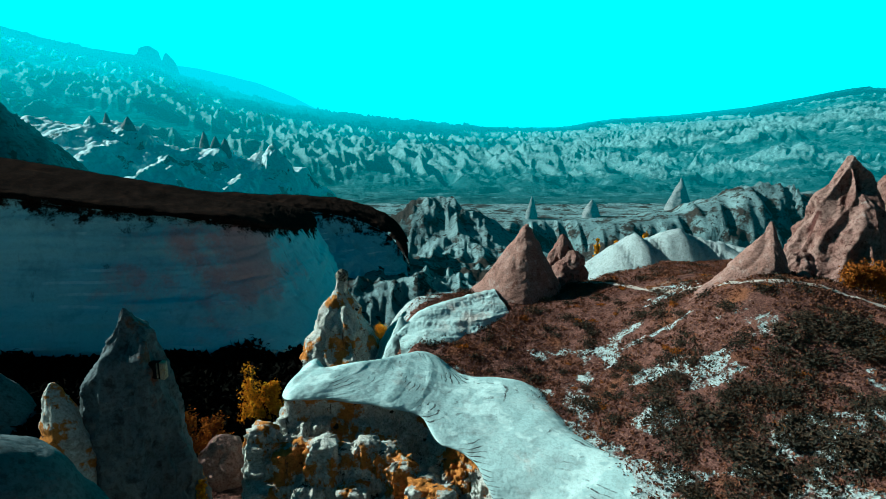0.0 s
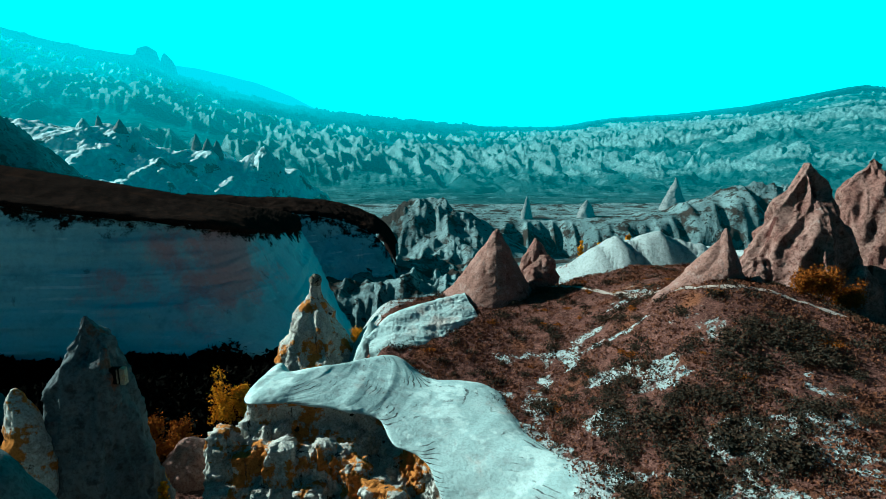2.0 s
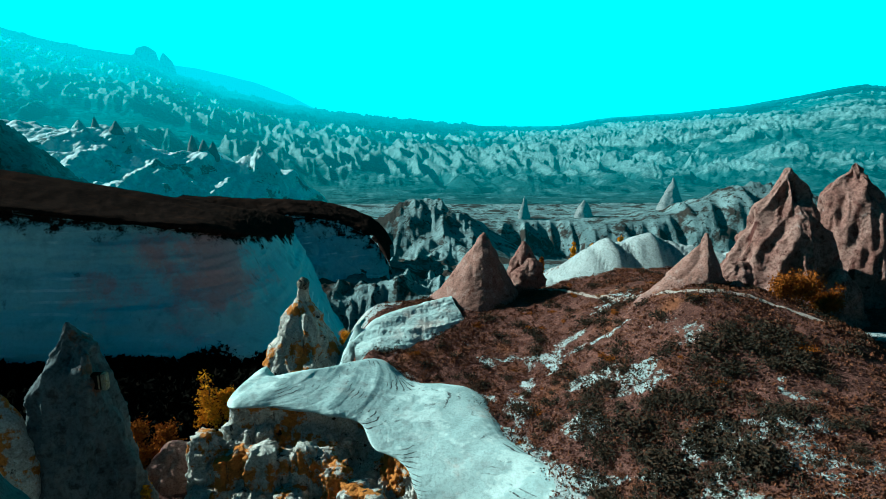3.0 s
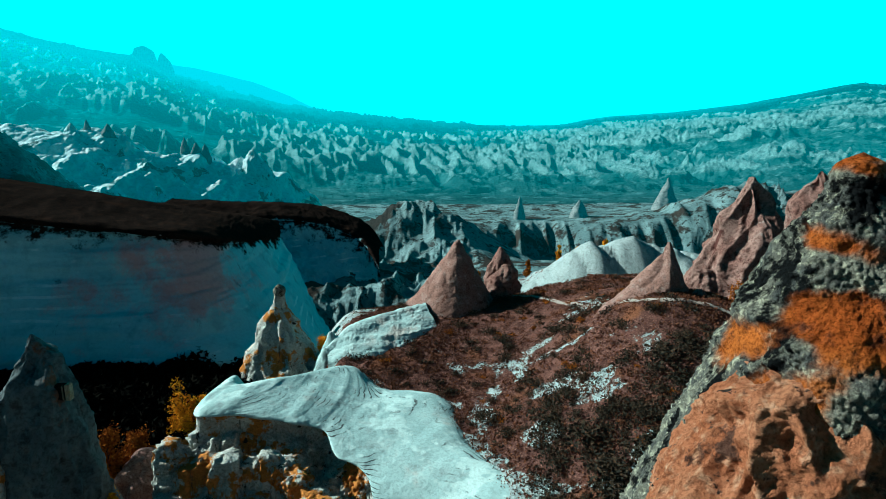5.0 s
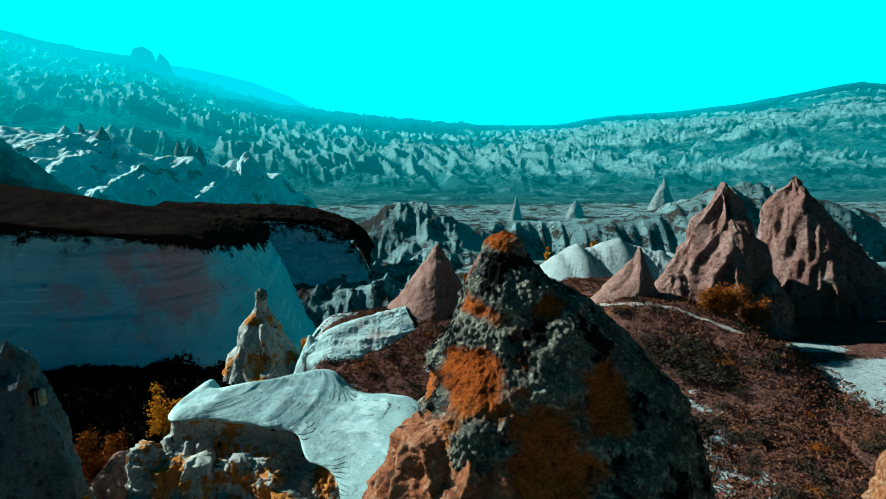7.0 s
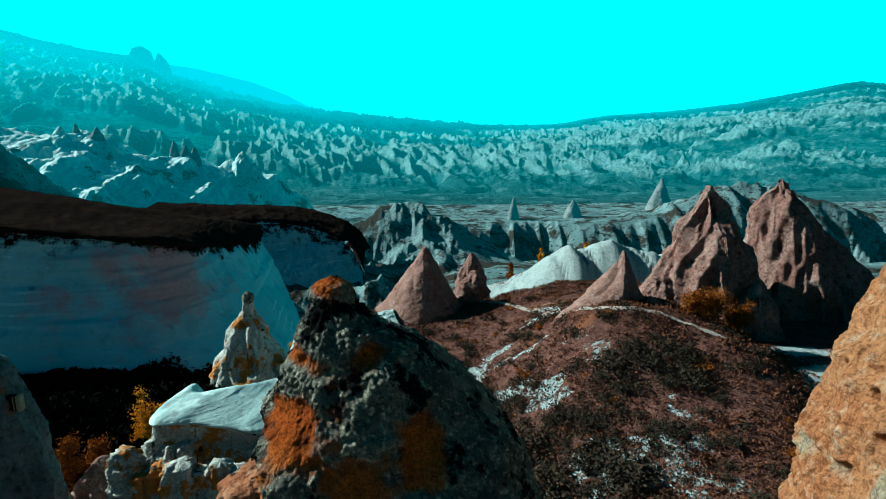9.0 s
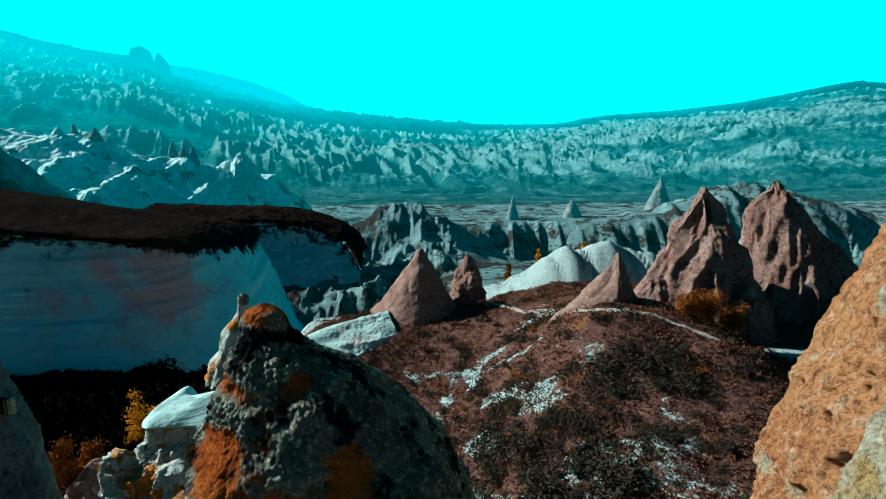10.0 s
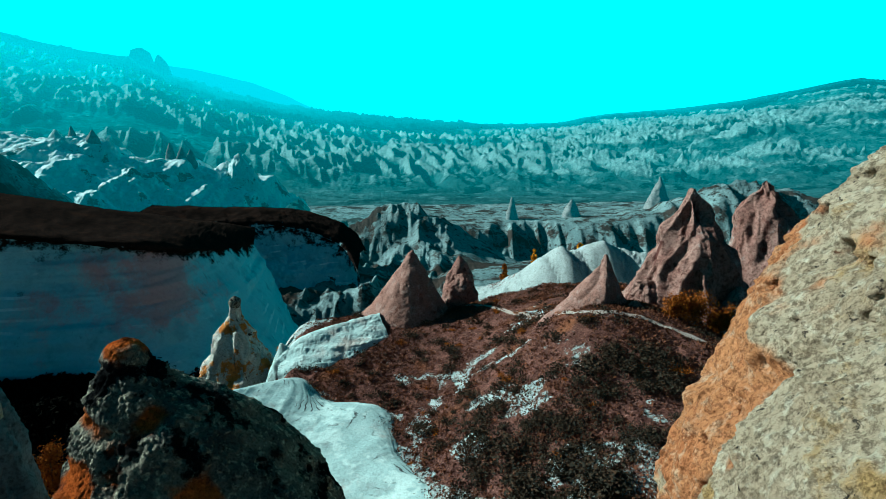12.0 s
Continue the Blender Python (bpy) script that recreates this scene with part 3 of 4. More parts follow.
def bush(name, size, tall, mat, seed, leaves=420, leaf=0.10):
    """A low shrub: bent stems and a ragged crown in several clumps. Standing at the origin."""
    rng = np.random.default_rng(seed)
    root = thing(name, "", "bush")
    tips = [(rng.uniform(-0.7, 0.7) * size, rng.uniform(-0.7, 0.7) * size, tall * rng.uniform(0.45, 0.95)) for _ in range(9)]
    under(root, new("stalk", stems("stalk", [((0.1 * x, 0.1 * y, -0.15), (x, y, z), 0.035 * size, 0.008 * size) for x, y, z in tips], BARK)))
    pts = []
    for x, y, z in tips:
        k = leaves // 9
        d = rng.normal(size=(k, 3)) * np.array([0.30 * size, 0.30 * size, 0.24 * tall])
        pts.append(d + np.array([x * 0.85, y * 0.85, z * 0.75]))
    pts = np.concatenate(pts)
    pts[:, 2] = np.abs(pts[:, 2])
    under(root, new("crown", leaf_cloud("crown", pts, leaf * size, mat, seed)))
    return root


def tree(name, place, tall, wide, mat, seed, label, leaves=2600, leaf=0.12):
    """An autumn poplar: tapered trunk, limbs that rise steeply, a narrow ragged crown."""
    rng = np.random.default_rng(seed)
    root = thing(name, label, "tree", at=place)
    lean = rng.uniform(-0.04, 0.04, 2) * tall
    top = (lean[0], lean[1], tall * 0.93)
    under(root, new("trunk", stems("trunk", [((0, 0, -0.4), (top[0] * 0.5, top[1] * 0.5, tall * 0.5), 0.03 * tall, 0.018 * tall), ((top[0] * 0.5, top[1] * 0.5, tall * 0.5), top, 0.018 * tall, 0.004 * tall)], BARK))).location = place
    root.children[0].matrix_parent_inverse = Matrix.Translation(-Vector(place))
    limbs, pts = [], []
    for i in range(26):
        h = tall * rng.uniform(0.12, 0.85)
        a = rng.uniform(0, 6.28)
        reach = wide * rng.uniform(0.35, 1.0) * (1.1 - 0.65 * (h / tall))
        p = (top[0] * h / tall, top[1] * h / tall, h)
        q = (p[0] + reach * math.cos(a), p[1] + reach * math.sin(a), h + reach * rng.uniform(0.7, 1.5))
        limbs.append((p, q, 0.008 * tall, 0.003 * tall))
        k = leaves // 26
        f = rng.uniform(0.35, 1.1, (k, 1))
        pts.append(np.array(p) + (np.array(q) - np.array(p)) * f + rng.normal(size=(k, 3)) * wide * np.array([0.16, 0.16, 0.22]))
    for part_name, me in [("branch", stems("branch", [limb], BARK)) for limb in limbs] + [("crown", leaf_cloud("crown", np.concatenate(pts), leaf, mat, seed))]:
        o = under(root, new(part_name, me))
        o.location = place
        o.matrix_parent_inverse = Matrix.Translation(-Vector(place))
    return root


def ground_at(x, y):
    return float(height(np.array([float(x)]), np.array([float(y)]))[0])


# ---- large rock forms ----
# mesa across the valley: back of the top, crest, rim, bulge, face, apron, foot
mesa = thing("mesa", "long shaded tuff cliff with a dark grassy top", "cliff", at=(-45, 70, 0))
back_line = [(-130, 125, 22), (-95, 125, 20), (-62, 128, 15), (-42, 132, 11), (-36, 136, 9), (-34, 139, 8)]
crest_line = [(-120, 92, 27.2), (-80, 94, 25.7), (-52, 98, 21.0), (-35, 107, 16.4), (-30, 118, 13.4), (-29, 130, 11.0)]
rim_line = [(-110, 71, 24.6), (-66, 72.5, 23.3), (-44, 75.5, 20.4), (-28.5, 81, 17.5), (-24.5, 96, 13.8), (-25, 116, 10.6)]
under(mesa, loft("cap", [back_line, crest_line, rim_line, [(x + 0.2, y - 1.0, z - 1.2) for x, y, z in rim_line]], CLIFF_TUFF, 260, 60, lumps=0.6, lump_size=7, fine=0.2, fine_size=1.2, seed=2, grass=[1.2, 1.2, 0.95, 0.5]), "brown-black grass on the cliff top")
under(mesa, loft("face", [
    [(x + 0.1, y - 0.8, z - 0.9) for x, y, z in rim_line],
    [(-108, 69, 16), (-65, 70.5, 16), (-42, 73, 13.6), (-26.5, 77.5, 11.6), (-21.5, 94, 8.6), (-22.5, 115, 5.5)],
    [(-107, 68.6, 11), (-64.5, 70.2, 11), (-41, 71.2, 10), (-25.0, 75.5, 8.5), (-19.2, 91, 5.0), (-20.5, 114, 1.0)],
    [(-107, 67, 6), (-64, 68, 6), (-40, 69, 6), (-23.0, 72, 5), (-16.0, 88, 1), (-18, 113, -4)],
    [(-106, 65.5, 2.5), (-63, 66.5, 2.5), (-39, 67.6, 2.5), (-19.5, 68.5, 2), (-12.0, 84, -3), (-15, 112, -9)],
    [(-106, 66.5, -4), (-63, 67.5, -4), (-39, 68, -4), (-18, 69.5, -4), (-9, 82, -12), (-12, 112, -16)],
], CLIFF_TUFF, 300, 150, lumps=0.5, lump_size=11, flutes=0.22, flute_size=5, fine=0.10, fine_size=1.6, strata=0.45, strata_size=1.3, seed=3, grass=[0.62, -0.1, -0.6, -0.6, 0.2, 1.2]))

# lower cliff behind the mesa's end, and the fluted slope below it
lower = thing("cliff", "lower fluted tuff cliff with dark grass on its edge", "cliff", at=(-30, 155, -20))
edge_line = [(-62, 140, 11.5), (-47, 148, 9.6), (-32, 156, 8.2), (-22, 160, 5.0), (-14, 158, 1.4), (-9, 150, -4.0)]
under(lower, loft("cap", [[(x - 2, y + 34, z - 3) for x, y, z in edge_line], [(x - 1, y + 14, z + 1.2) for x, y, z in edge_line], edge_line, [(x + 0.4, y - 1.6, z - 1.6) for x, y, z in edge_line]], CLIFF_TUFF, 220, 50, lumps=0.7, lump_size=6, fine=0.3, fine_size=1.4, seed=4, grass=[1.2, 1.2, 0.8, 0.45]), "brown-black grass on the cliff edge")
under(lower, loft("face", [
    [(x + 0.3, y - 1.2, z - 1.1) for x, y, z in edge_line],
    [(x + 1.2, y - 4.5, z - 6.0) for x, y, z in edge_line],
    [(x + 2.5, y - 10, z - 11) for x, y, z in edge_line],
    [(x + 5, y - 18, z - 17) for x, y, z in edge_line],
    [(x + 7, y - 26, z - 24) for x, y, z in edge_line],
], CLIFF_TUFF, 340, 170, lumps=0.9, lump_size=9, flutes=1.1, flute_size=5, fine=0.3, fine_size=1.6, strata=0.5, strata_size=1.6, seed=6, weights=[0.1, 0.6, 1, 1, 1], grass=[0.62, 0.30, 0.22, 0.30, 0.6]))

# pale folded ridge behind the mesa, its crest falling to the plain
folded = thing("folded_ridge", "pale folded tuff ridge in sunlight behind the cliff", "rock formation", at=(-90, 220, 0))
fold_crest = [(-150, 208, 33), (-124, 214, 29.5), (-108, 216, 27.0), (-91, 220, 22.0), (-78, 228, 19.0), (-66, 236, 18.0), (-57, 240, 11.0), (-48, 246, 2.0)]
under(folded, loft("body", [
    [(x + 6, y + 60, z - 34) for x, y, z in fold_crest],
    [(x + 2, y + 16, z - 7) for x, y, z in fold_crest],
    fold_crest,
    [(x - 3, y - 16, z - 4) for x, y, z in fold_crest],
    [(x - 6, y - 36, z - 10) for x, y, z in fold_crest],
    [(x - 9, y - 58, z - 22) for x, y, z in fold_crest],
], HAZY_FOLD_TUFF, 460, 220, lumps=2.2, lump_size=14, flutes=3.0, flute_size=10, fine=0.5, fine_size=3.0, seed=37, weights=[0.3, 0.6, 0.7, 1, 1, 1], folds=2.6))
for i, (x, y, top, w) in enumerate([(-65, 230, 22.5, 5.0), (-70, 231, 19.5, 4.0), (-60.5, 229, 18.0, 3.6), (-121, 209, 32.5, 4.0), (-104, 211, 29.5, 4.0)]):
    under(folded, rock("peak", (x, y), [(top - 20, w * 2, w * 2, w * 1.6), (top - 9, w * 1.2, w * 1.2, w), (top - 4, w * 0.65, w * 0.6, w * 0.6), (top - 1.2, w * 0.3, w * 0.25, w * 0.25), (top, w * 0.06, w * 0.06, w * 0.06)], HAZY_FOLD_TUFF, 380 + i, lumps=w * 0.12, lump_size=w * 0.6, flutes=w * 0.2, flute_size=w * 0.5, fine=w * 0.05, rings=60, round_=60))

# white ridge with an overhanging lip
ridge_rock = thing("white_ridge", "smooth white tuff ridge with a broken overhanging cliff edge", "rock formation", at=(-4, 40, 0))
lip = [(-11.8, 45.0, 10.0), (-11.6, 39.9, 10.5), (-8.0, 40.2, 10.3), (-3.8, 40.2, 9.6), (-1.6, 40.2, 8.9), (-0.2, 37.8, 8.2), (1.7, 36.9, 7.8), (2.8, 34.3, 7.2), (4.1, 31.6, 5.8), (5.8, 27.5, 4.4)]
crest = [(-10.6, 46.5, 10.8), (-9.9, 44.0, 11.2), (-6.4, 45.5, 11.0), (-2.2, 50.2, 9.7), (0.8, 48.0, 8.8), (4.0, 47.0, 8.4), (6.6, 45.4, 8.2), (8.3, 39.3, 8.1), (11.7, 34.5, 7.9), (14.0, 29.5, 7.2)]


def shelf(f, lift):
    """A line across the top, f of the way from the lip to the crest."""
    return [(a[0] + (b[0] - a[0]) * f, a[1] + (b[1] - a[1]) * f, a[2] + (b[2] - a[2]) * f + lift) for a, b in zip(lip, crest)]


under(ridge_rock, loft("cap", [shelf(1.5, -1.8), shelf(1.2, -0.5), shelf(1.0, 0.0), shelf(0.7, 0.22), shelf(0.4, 0.30), shelf(0.15, 0.26), shelf(0.02, 0.10), shelf(0.0, -0.12), shelf(0.06, -0.32)], WHITE_TUFF, 420, 220, lumps=0.10, lump_size=3.4, flutes=0.02, flute_size=1.1, fine=0.02, fine_size=0.4, strata=0.05, strata_size=0.20, seed=11, weights=[0.3, 0.3, 0.4, 0.6, 0.6, 0.7, 1, 1, 1], folds=0.13), "smooth white wind-worn top")
under(ridge_rock, loft("face", [
    shelf(0.05, -0.15),
    shelf(0.13, -0.7),
    shelf(0.12, -1.7),
    shelf(0.02, -2.2),
    [(x - 0.7, y - 1.0, z - 3.4) for x, y, z in lip],
    [(x - 1.3, y - 1.9, z - 5.6) for x, y, z in lip],
    [(x - 2.6, y - 3.2, min(0.5, z - 9)) for x, y, z in lip],
], PILLAR_TUFF, 420, 260, lumps=0.35, lump_size=2.0, flutes=1.5, flute_size=1.5, fine=0.30, fine_size=0.5, seed=12, weights=[0, 0.12, 0.2, 0.7, 1, 1, 1]), "pillared cliff in cream, grey and ochre")

# broken pillars standing out of the cliff: x, y, top, half width
for i, (x, y, top, w) in enumerate([(-12.0, 39.0, 8.9, 0.8), (-10.6, 38.4, 7.4, 0.8), (-9.2, 38.6, 8.0, 0.7), (-7.6, 38.2, 8.3, 0.9), (-6.0, 38.5, 7.6, 0.8), (-4.6, 38.3, 8.4, 0.7), (-3.2, 38.2, 7.9, 0.8), (-1.9, 37.0, 7.6, 0.8), (-0.7, 35.6, 6.9, 0.8), (0.5, 34.6, 7.0, 0.8), (1.5, 33.0, 6.3, 0.8), (-11.6, 37.6, 5.4, 0.9), (-8.4, 37.2, 5.6, 0.9), (-5.2, 37.0, 5.8, 0.9), (-2.6, 35.6, 5.2, 0.9)]):
    x, y, w, top = x - 0.7, y - 0.9, w * 1.3, top + 0.35
    under(ridge_rock, rock("pillar", (x, y), [(-0.5, w * 1.7, w * 1.7, w * 1.7), (top * 0.5, w * 1.2, w * 1.15, w * 1.2), (top - 1.2, w, w, w), (top - 0.35, w * 0.9, w * 0.92, w * 0.9), (top - 0.05, w * 0.7, w * 0.75, w * 0.72), (top + 0.1, w * 0.36, w * 0.4, w * 0.38), (top + 0.14, w * 0.06, w * 0.06, w * 0.06)], PILLAR_TUFF, 300 + i, power=4.0, lumps=0.22, lump_size=0.8, flutes=0.42, flute_size=0.6, flute_long=16.0, fine=0.09, fine_size=0.2, ledges=0.30, ledge_size=0.45, rings=90, round_=110))

# white wedge of bare rock below the pink cone
wedge = thing("rock_wedge", "bright white bare tuff wedge below the pink cone", "rock", at=(0, 58, 8))
under(wedge, loft("body", [
    [(-5.0, 58.5, 7.6), (-1.8, 61, 9.4), (1.0, 63, 10.2), (4.8, 65.5, 10.8), (7.4, 66, 10.6)],
    [(-4.7, 56.9, 9.2), (-2.5, 59.0, 11.0), (0.5, 61.0, 11.5), (3.4, 62.8, 11.8), (5.8, 64.4, 11.7)],
    [(-4.4, 56.2, 8.8), (-2.1, 57.0, 10.0), (0.9, 58.6, 10.6), (3.6, 60.6, 11.1), (6.2, 62.6, 11.2)],
    [(-4.2, 55.4, 8.3), (-1.4, 55.2, 8.9), (1.4, 56.4, 9.6), (4.2, 58.6, 10.3), (6.8, 61.2, 10.7)],
    [(-4.0, 54.4, 6.8), (-1.0, 53.9, 7.6), (1.9, 54.9, 8.4), (4.7, 57.2, 9.2), (7.2, 60.2, 10.0)],
], WHITE_TUFF, 220, 130, lumps=0.26, lump_size=3.0, flutes=0.08, flute_size=1.6, fine=0.06, fine_size=0.4, seed=71, strata=0.08, strata_size=0.3))

# ---- chimneys and cones ----
def rock_thing(name, label, category, centre, levels, mat, group="", **more):
    root = thing(name, label, category, group, at=(centre[0], centre[1], levels[0][0]))
    under(root, rock("body", centre, levels, mat, **more))
    return root


chimney = rock_thing("fairy_chimney", "shaded grey tuff chimney with a carved window", "rock chimney", (-20.3, 36), [(-1, 5.4, 4.8, 4.4), (5.8, 3.9, 3.6, 3.4), (9.0, 3.4, 3.2, 3.0), (12.0, 2.9, 2.8, 2.5), (15.2, 1.8, 2.2, 1.8), (17.2, 0.8, 1.1, 0.9), (18.6, 0.1, 0.15, 0.15)], SHADE_GREY_TUFF, seed=4, power=2.2, lumps=0.3, lump_size=2.5, flutes=0.8, flute_size=1.8, flute_long=8.0, fine=0.20, fine_size=0.6, ledges=0.15, ledge_size=0.7, rings=140, round_=170)
under(chimney, rock("spall", (-23.6, 33.4), [(2, 2.0, 2.6, 1.6), (9.5, 1.2, 2.2, 1.2), (12.6, 0.8, 1.3, 0.9), (13.9, 0.55, 0.5, 0.6), (14.6, 0.2, 0.2, 0.2)], PILLAR_TUFF, 41, lumps=0.4, lump_size=1.2, fine=0.12, rings=60, round_=70), "sunlit split slab leaning on the chimney")
body = chimney.children[0].data
co = np.empty(len(body.vertices) * 3)
body.vertices.foreach_get("co", co)
co = co.reshape(-1, 3)
spot = co[(np.abs(co[:, 0] + 18.0) < 0.5) & (np.abs(co[:, 2] - 14.8) < 0.6) & (co[:, 1] < 36)]
face_y = float(spot[:, 1].mean()) if len(spot) else 33.9
win = new("window", bpy.data.meshes.new("window"))
bm = bmesh.new()
for cx_, sx, sz in ((0.30, 0.34, 1.15), (-0.02, 0.12, 1.0)):
    bmesh.ops.create_cube(bm, size=1, matrix=Matrix.Translation((-17.95 + cx_, face_y + 0.05, 14.75)) @ Matrix.Diagonal((sx, 0.5, sz, 1)))
bmesh.ops.bevel(bm, geom=bm.edges[:], offset=0.05, segments=2, affect="EDGES")
bm.to_mesh(win.data)
bm.free()
win.data.materials.append(OCHRE_ROCK)
under(chimney, win, "carved orange window jamb")
# solid dark block by the jamb, standing in for the unlit inside
hole = new("recess", bpy.data.meshes.new("recess"))
bm = bmesh.new()
bmesh.ops.create_cube(bm, size=1, matrix=Matrix.Translation((-18.1, face_y + 0.1, 14.75)) @ Matrix.Diagonal((0.9, 0.5, 1.1, 1)))
bmesh.ops.bevel(bm, geom=bm.edges[:], offset=0.08, segments=2, affect="EDGES")
bm.to_mesh(hole.data)
bm.free()
hole.data.materials.append(HOLLOW_SHADE)
hole.parent = win
tagged(hole, "dark block for the shade inside the window")
mid = rock_thing("fairy_chimney", "patchy cream and orange tuff chimney with a small dark cap", "rock chimney", (-11.3, 64.5), [(0, 6.5, 6.0, 5), (4.5, 4.6, 4.2, 4), (8.0, 2.9, 2.2, 2.6), (10.5, 1.6, 1.2, 1.4), (11.8, 0.75, 0.6, 0.8), (12.6, 0.62, 0.55, 0.6), (13.0, 0.5, 0.5, 0.5)], PILLAR_TUFF, seed=9, power=2.8, lumps=0.5, lump_size=1.5, flutes=0.8, flute_size=1.3, fine=0.14)
under(mid, rock("cap_stone", (-11.3, 64.5), [(12.7, 0.5, 0.45, 0.5), (13.2, 0.75, 0.7, 0.7), (13.7, 0.6, 0.6, 0.6), (14.05, 0.2, 0.2, 0.2)], LICHEN_ROCK, 91, lumps=0.1, lump_size=0.6, fine=0.05, rings=24, round_=40), "dark weathered cap stone")
cone = rock_thing("rock_cone", "dusty pink tuff cone standing on the hill crest", "rock cone", (9.6, 67), [(7, 9.0, 5.5, 5.5), (10.8, 6.6, 4.6, 4.6), (12.0, 5.2, 3.9, 3.9), (15.0, 2.9, 2.2, 2.4), (17.4, 1.1, 0.85, 1.0), (18.7, 0.15, 0.2, 0.2)], BRIGHT_PINK, seed=14, power=1.7, lumps=0.18, lump_size=2.2, flutes=-0.22, flute_size=1.8, fine=0.10)
lean = rock_thing("rock_cone", "smooth pink tuff cone with a sharp leaning tip", "rock cone", (28.2, 50.5), [(10, 8.6, 4.6, 3.4), (13.5, 6.9, 3.8, 3.0), (16.0, 5.2, 2.8, 2.6), (18.3, 2.7, 1.7, 2.0), (20.2, 0.9, 0.8, 0.8), (21.7, 0.05, 0.25, 0.12)], BRIGHT_PINK, seed=15, power=1.4, lumps=0.2, lump_size=2.0, flutes=-0.4, flute_size=2.2, fine=0.08)
big = rock_thing("rock_cone", "tall reddish tuff cone with eroded gullies", "rock cone", (38, 56), [(7, 10, 10, 8), (12.5, 8.0, 8.2, 7), (17.0, 5.6, 6.2, 5.2), (21.5, 3.1, 4.2, 3.4), (25.0, 1.4, 1.7, 1.5), (27.0, 0.3, 0.4, 0.4)], PINK_TUFF, seed=16, power=1.4, lumps=0.4, lump_size=4.5, flutes=1.7, flute_size=3.4, flute_long=9.0, fine=0.14, fine_size=0.5, rings=150, round_=220)
red = rock_thing("rock_cone", "dark red tuff cone behind a taller neighbour", "rock cone", (48.6, 62), [(3, 9, 17, 8), (9.0, 8.0, 15.0, 7), (14.6, 5.4, 12.0, 6), (20.5, 3.4, 7.0, 4), (25.2, 1.7, 2.4, 1.8), (27.1, 0.4, 0.5, 0.4)], PINK_TUFF, seed=17, power=1.4, lumps=0.4, lump_size=4.5, flutes=1.7, flute_size=3.4, flute_long=9.0, fine=0.14, fine_size=0.5, rings=150, round_=220)
under(big, rock("spur", (32.6, 54.0), [(9, 3.0, 4, 3), (13.5, 2.0, 3.0, 2.2), (16.6, 1.0, 2.4, 1.4), (18.2, 0.3, 1.6, 0.7)], PINK_TUFF, 161, lumps=0.5, lump_size=1.5, flutes=0.6, flute_size=1.3, fine=0.15, rings=70, round_=80), "brown broken spur")
under(big, rock("spur", (41.5, 51.5), [(8, 4, 4, 2.5), (13.0, 2.6, 3.0, 1.8), (16.2, 1.5, 1.8, 1.2), (18.0, 0.3, 0.4, 0.4)], PINK_TUFF, 162, lumps=0.6, lump_size=1.6, flutes=0.6, flute_size=1.5, fine=0.15, rings=70, round_=80), "dark red spur in the shade")
under(red, rock("spur", (54, 57.5), [(4, 6, 7, 4), (9.5, 4.2, 5.0, 3.0), (13.0, 2.4, 3.0, 2), (15.0, 0.6, 0.8, 0.6)], PINK_TUFF, 171, lumps=0.6, lump_size=2, flutes=0.6, flute_size=2, fine=0.15, rings=70, round_=80), "rounded pale spur in the shade")
under(cone, rock("plinth", (8.6, 64.6), [(8.5, 3.0, 3.4, 2.0), (10.6, 2.6, 3.0, 1.7), (11.6, 2.0, 2.2, 1.2), (12.0, 0.8, 0.8, 0.5)], PINK_TUFF, 141, lumps=0.4, lump_size=1.0, fine=0.12, rings=40, round_=70), "broken darker foot of the cone")
under(lean, rock("spur", (30.6, 49.0), [(11, 2.4, 2.4, 1.8), (14.6, 1.8, 2.0, 1.4), (16.8, 0.9, 1.2, 0.9), (17.6, 0.2, 0.4, 0.3)], PINK_TUFF, 151, lumps=0.4, lump_size=1.0, flutes=0.4, flute_size=1.0, fine=0.12, rings=50, round_=70), "dark broken spur")
rock_thing("rock_stub", "dark red stub of rock beside the cone", "rock", (15.2, 70), [(8, 3.0, 2.6, 2), (12.0, 2.2, 2.2, 1.6), (13.4, 1.7, 2.0, 1.2), (14.4, 0.3, 1.7, 0.8), (14.9, 0.1, 1.2, 0.4)], PINK_TUFF, seed=23, lumps=0.5, lump_size=1.0, flutes=0.5, flute_size=1.0, fine=0.1, rings=60, round_=80)
rock_thing("rock_stub", "narrow brown rock pinnacle behind the cone", "rock", (15.5, 76), [(6, 3, 3, 3), (12, 1.9, 2.2, 1.8), (14.6, 0.8, 1.2, 0.9), (15.9, 0.15, 0.3, 0.2)], PINK_TUFF, seed=24, lumps=0.5, lump_size=1.2, flutes=0.4, fine=0.1, rings=60, round_=80)
rock_thing("boulder", "dark rounded boulder beside the path", "boulder", (33.2, 51.0), [(12.2, 1.0, 1.1, 0.9), (13.2, 1.3, 1.3, 1.1), (14.4, 1.1, 1.1, 0.9), (15.3, 0.4, 0.4, 0.4)], LICHEN_ROCK, seed=25, lumps=0.3, lump_size=0.9, fine=0.05, rings=40, round_=60)
rock_thing("boulder", "small white tuff fin below the shelf", "boulder", (-4.4, 58), [(4, 2.2, 1.8, 1.5), (8, 1.3, 1.2, 1.0), (9.6, 0.5, 0.9, 0.6), (10.6, 0.1, 0.3, 0.2)], WHITE_TUFF, seed=26, lumps=0.3, lump_size=1.2, fine=0.06, rings=40, round_=60)
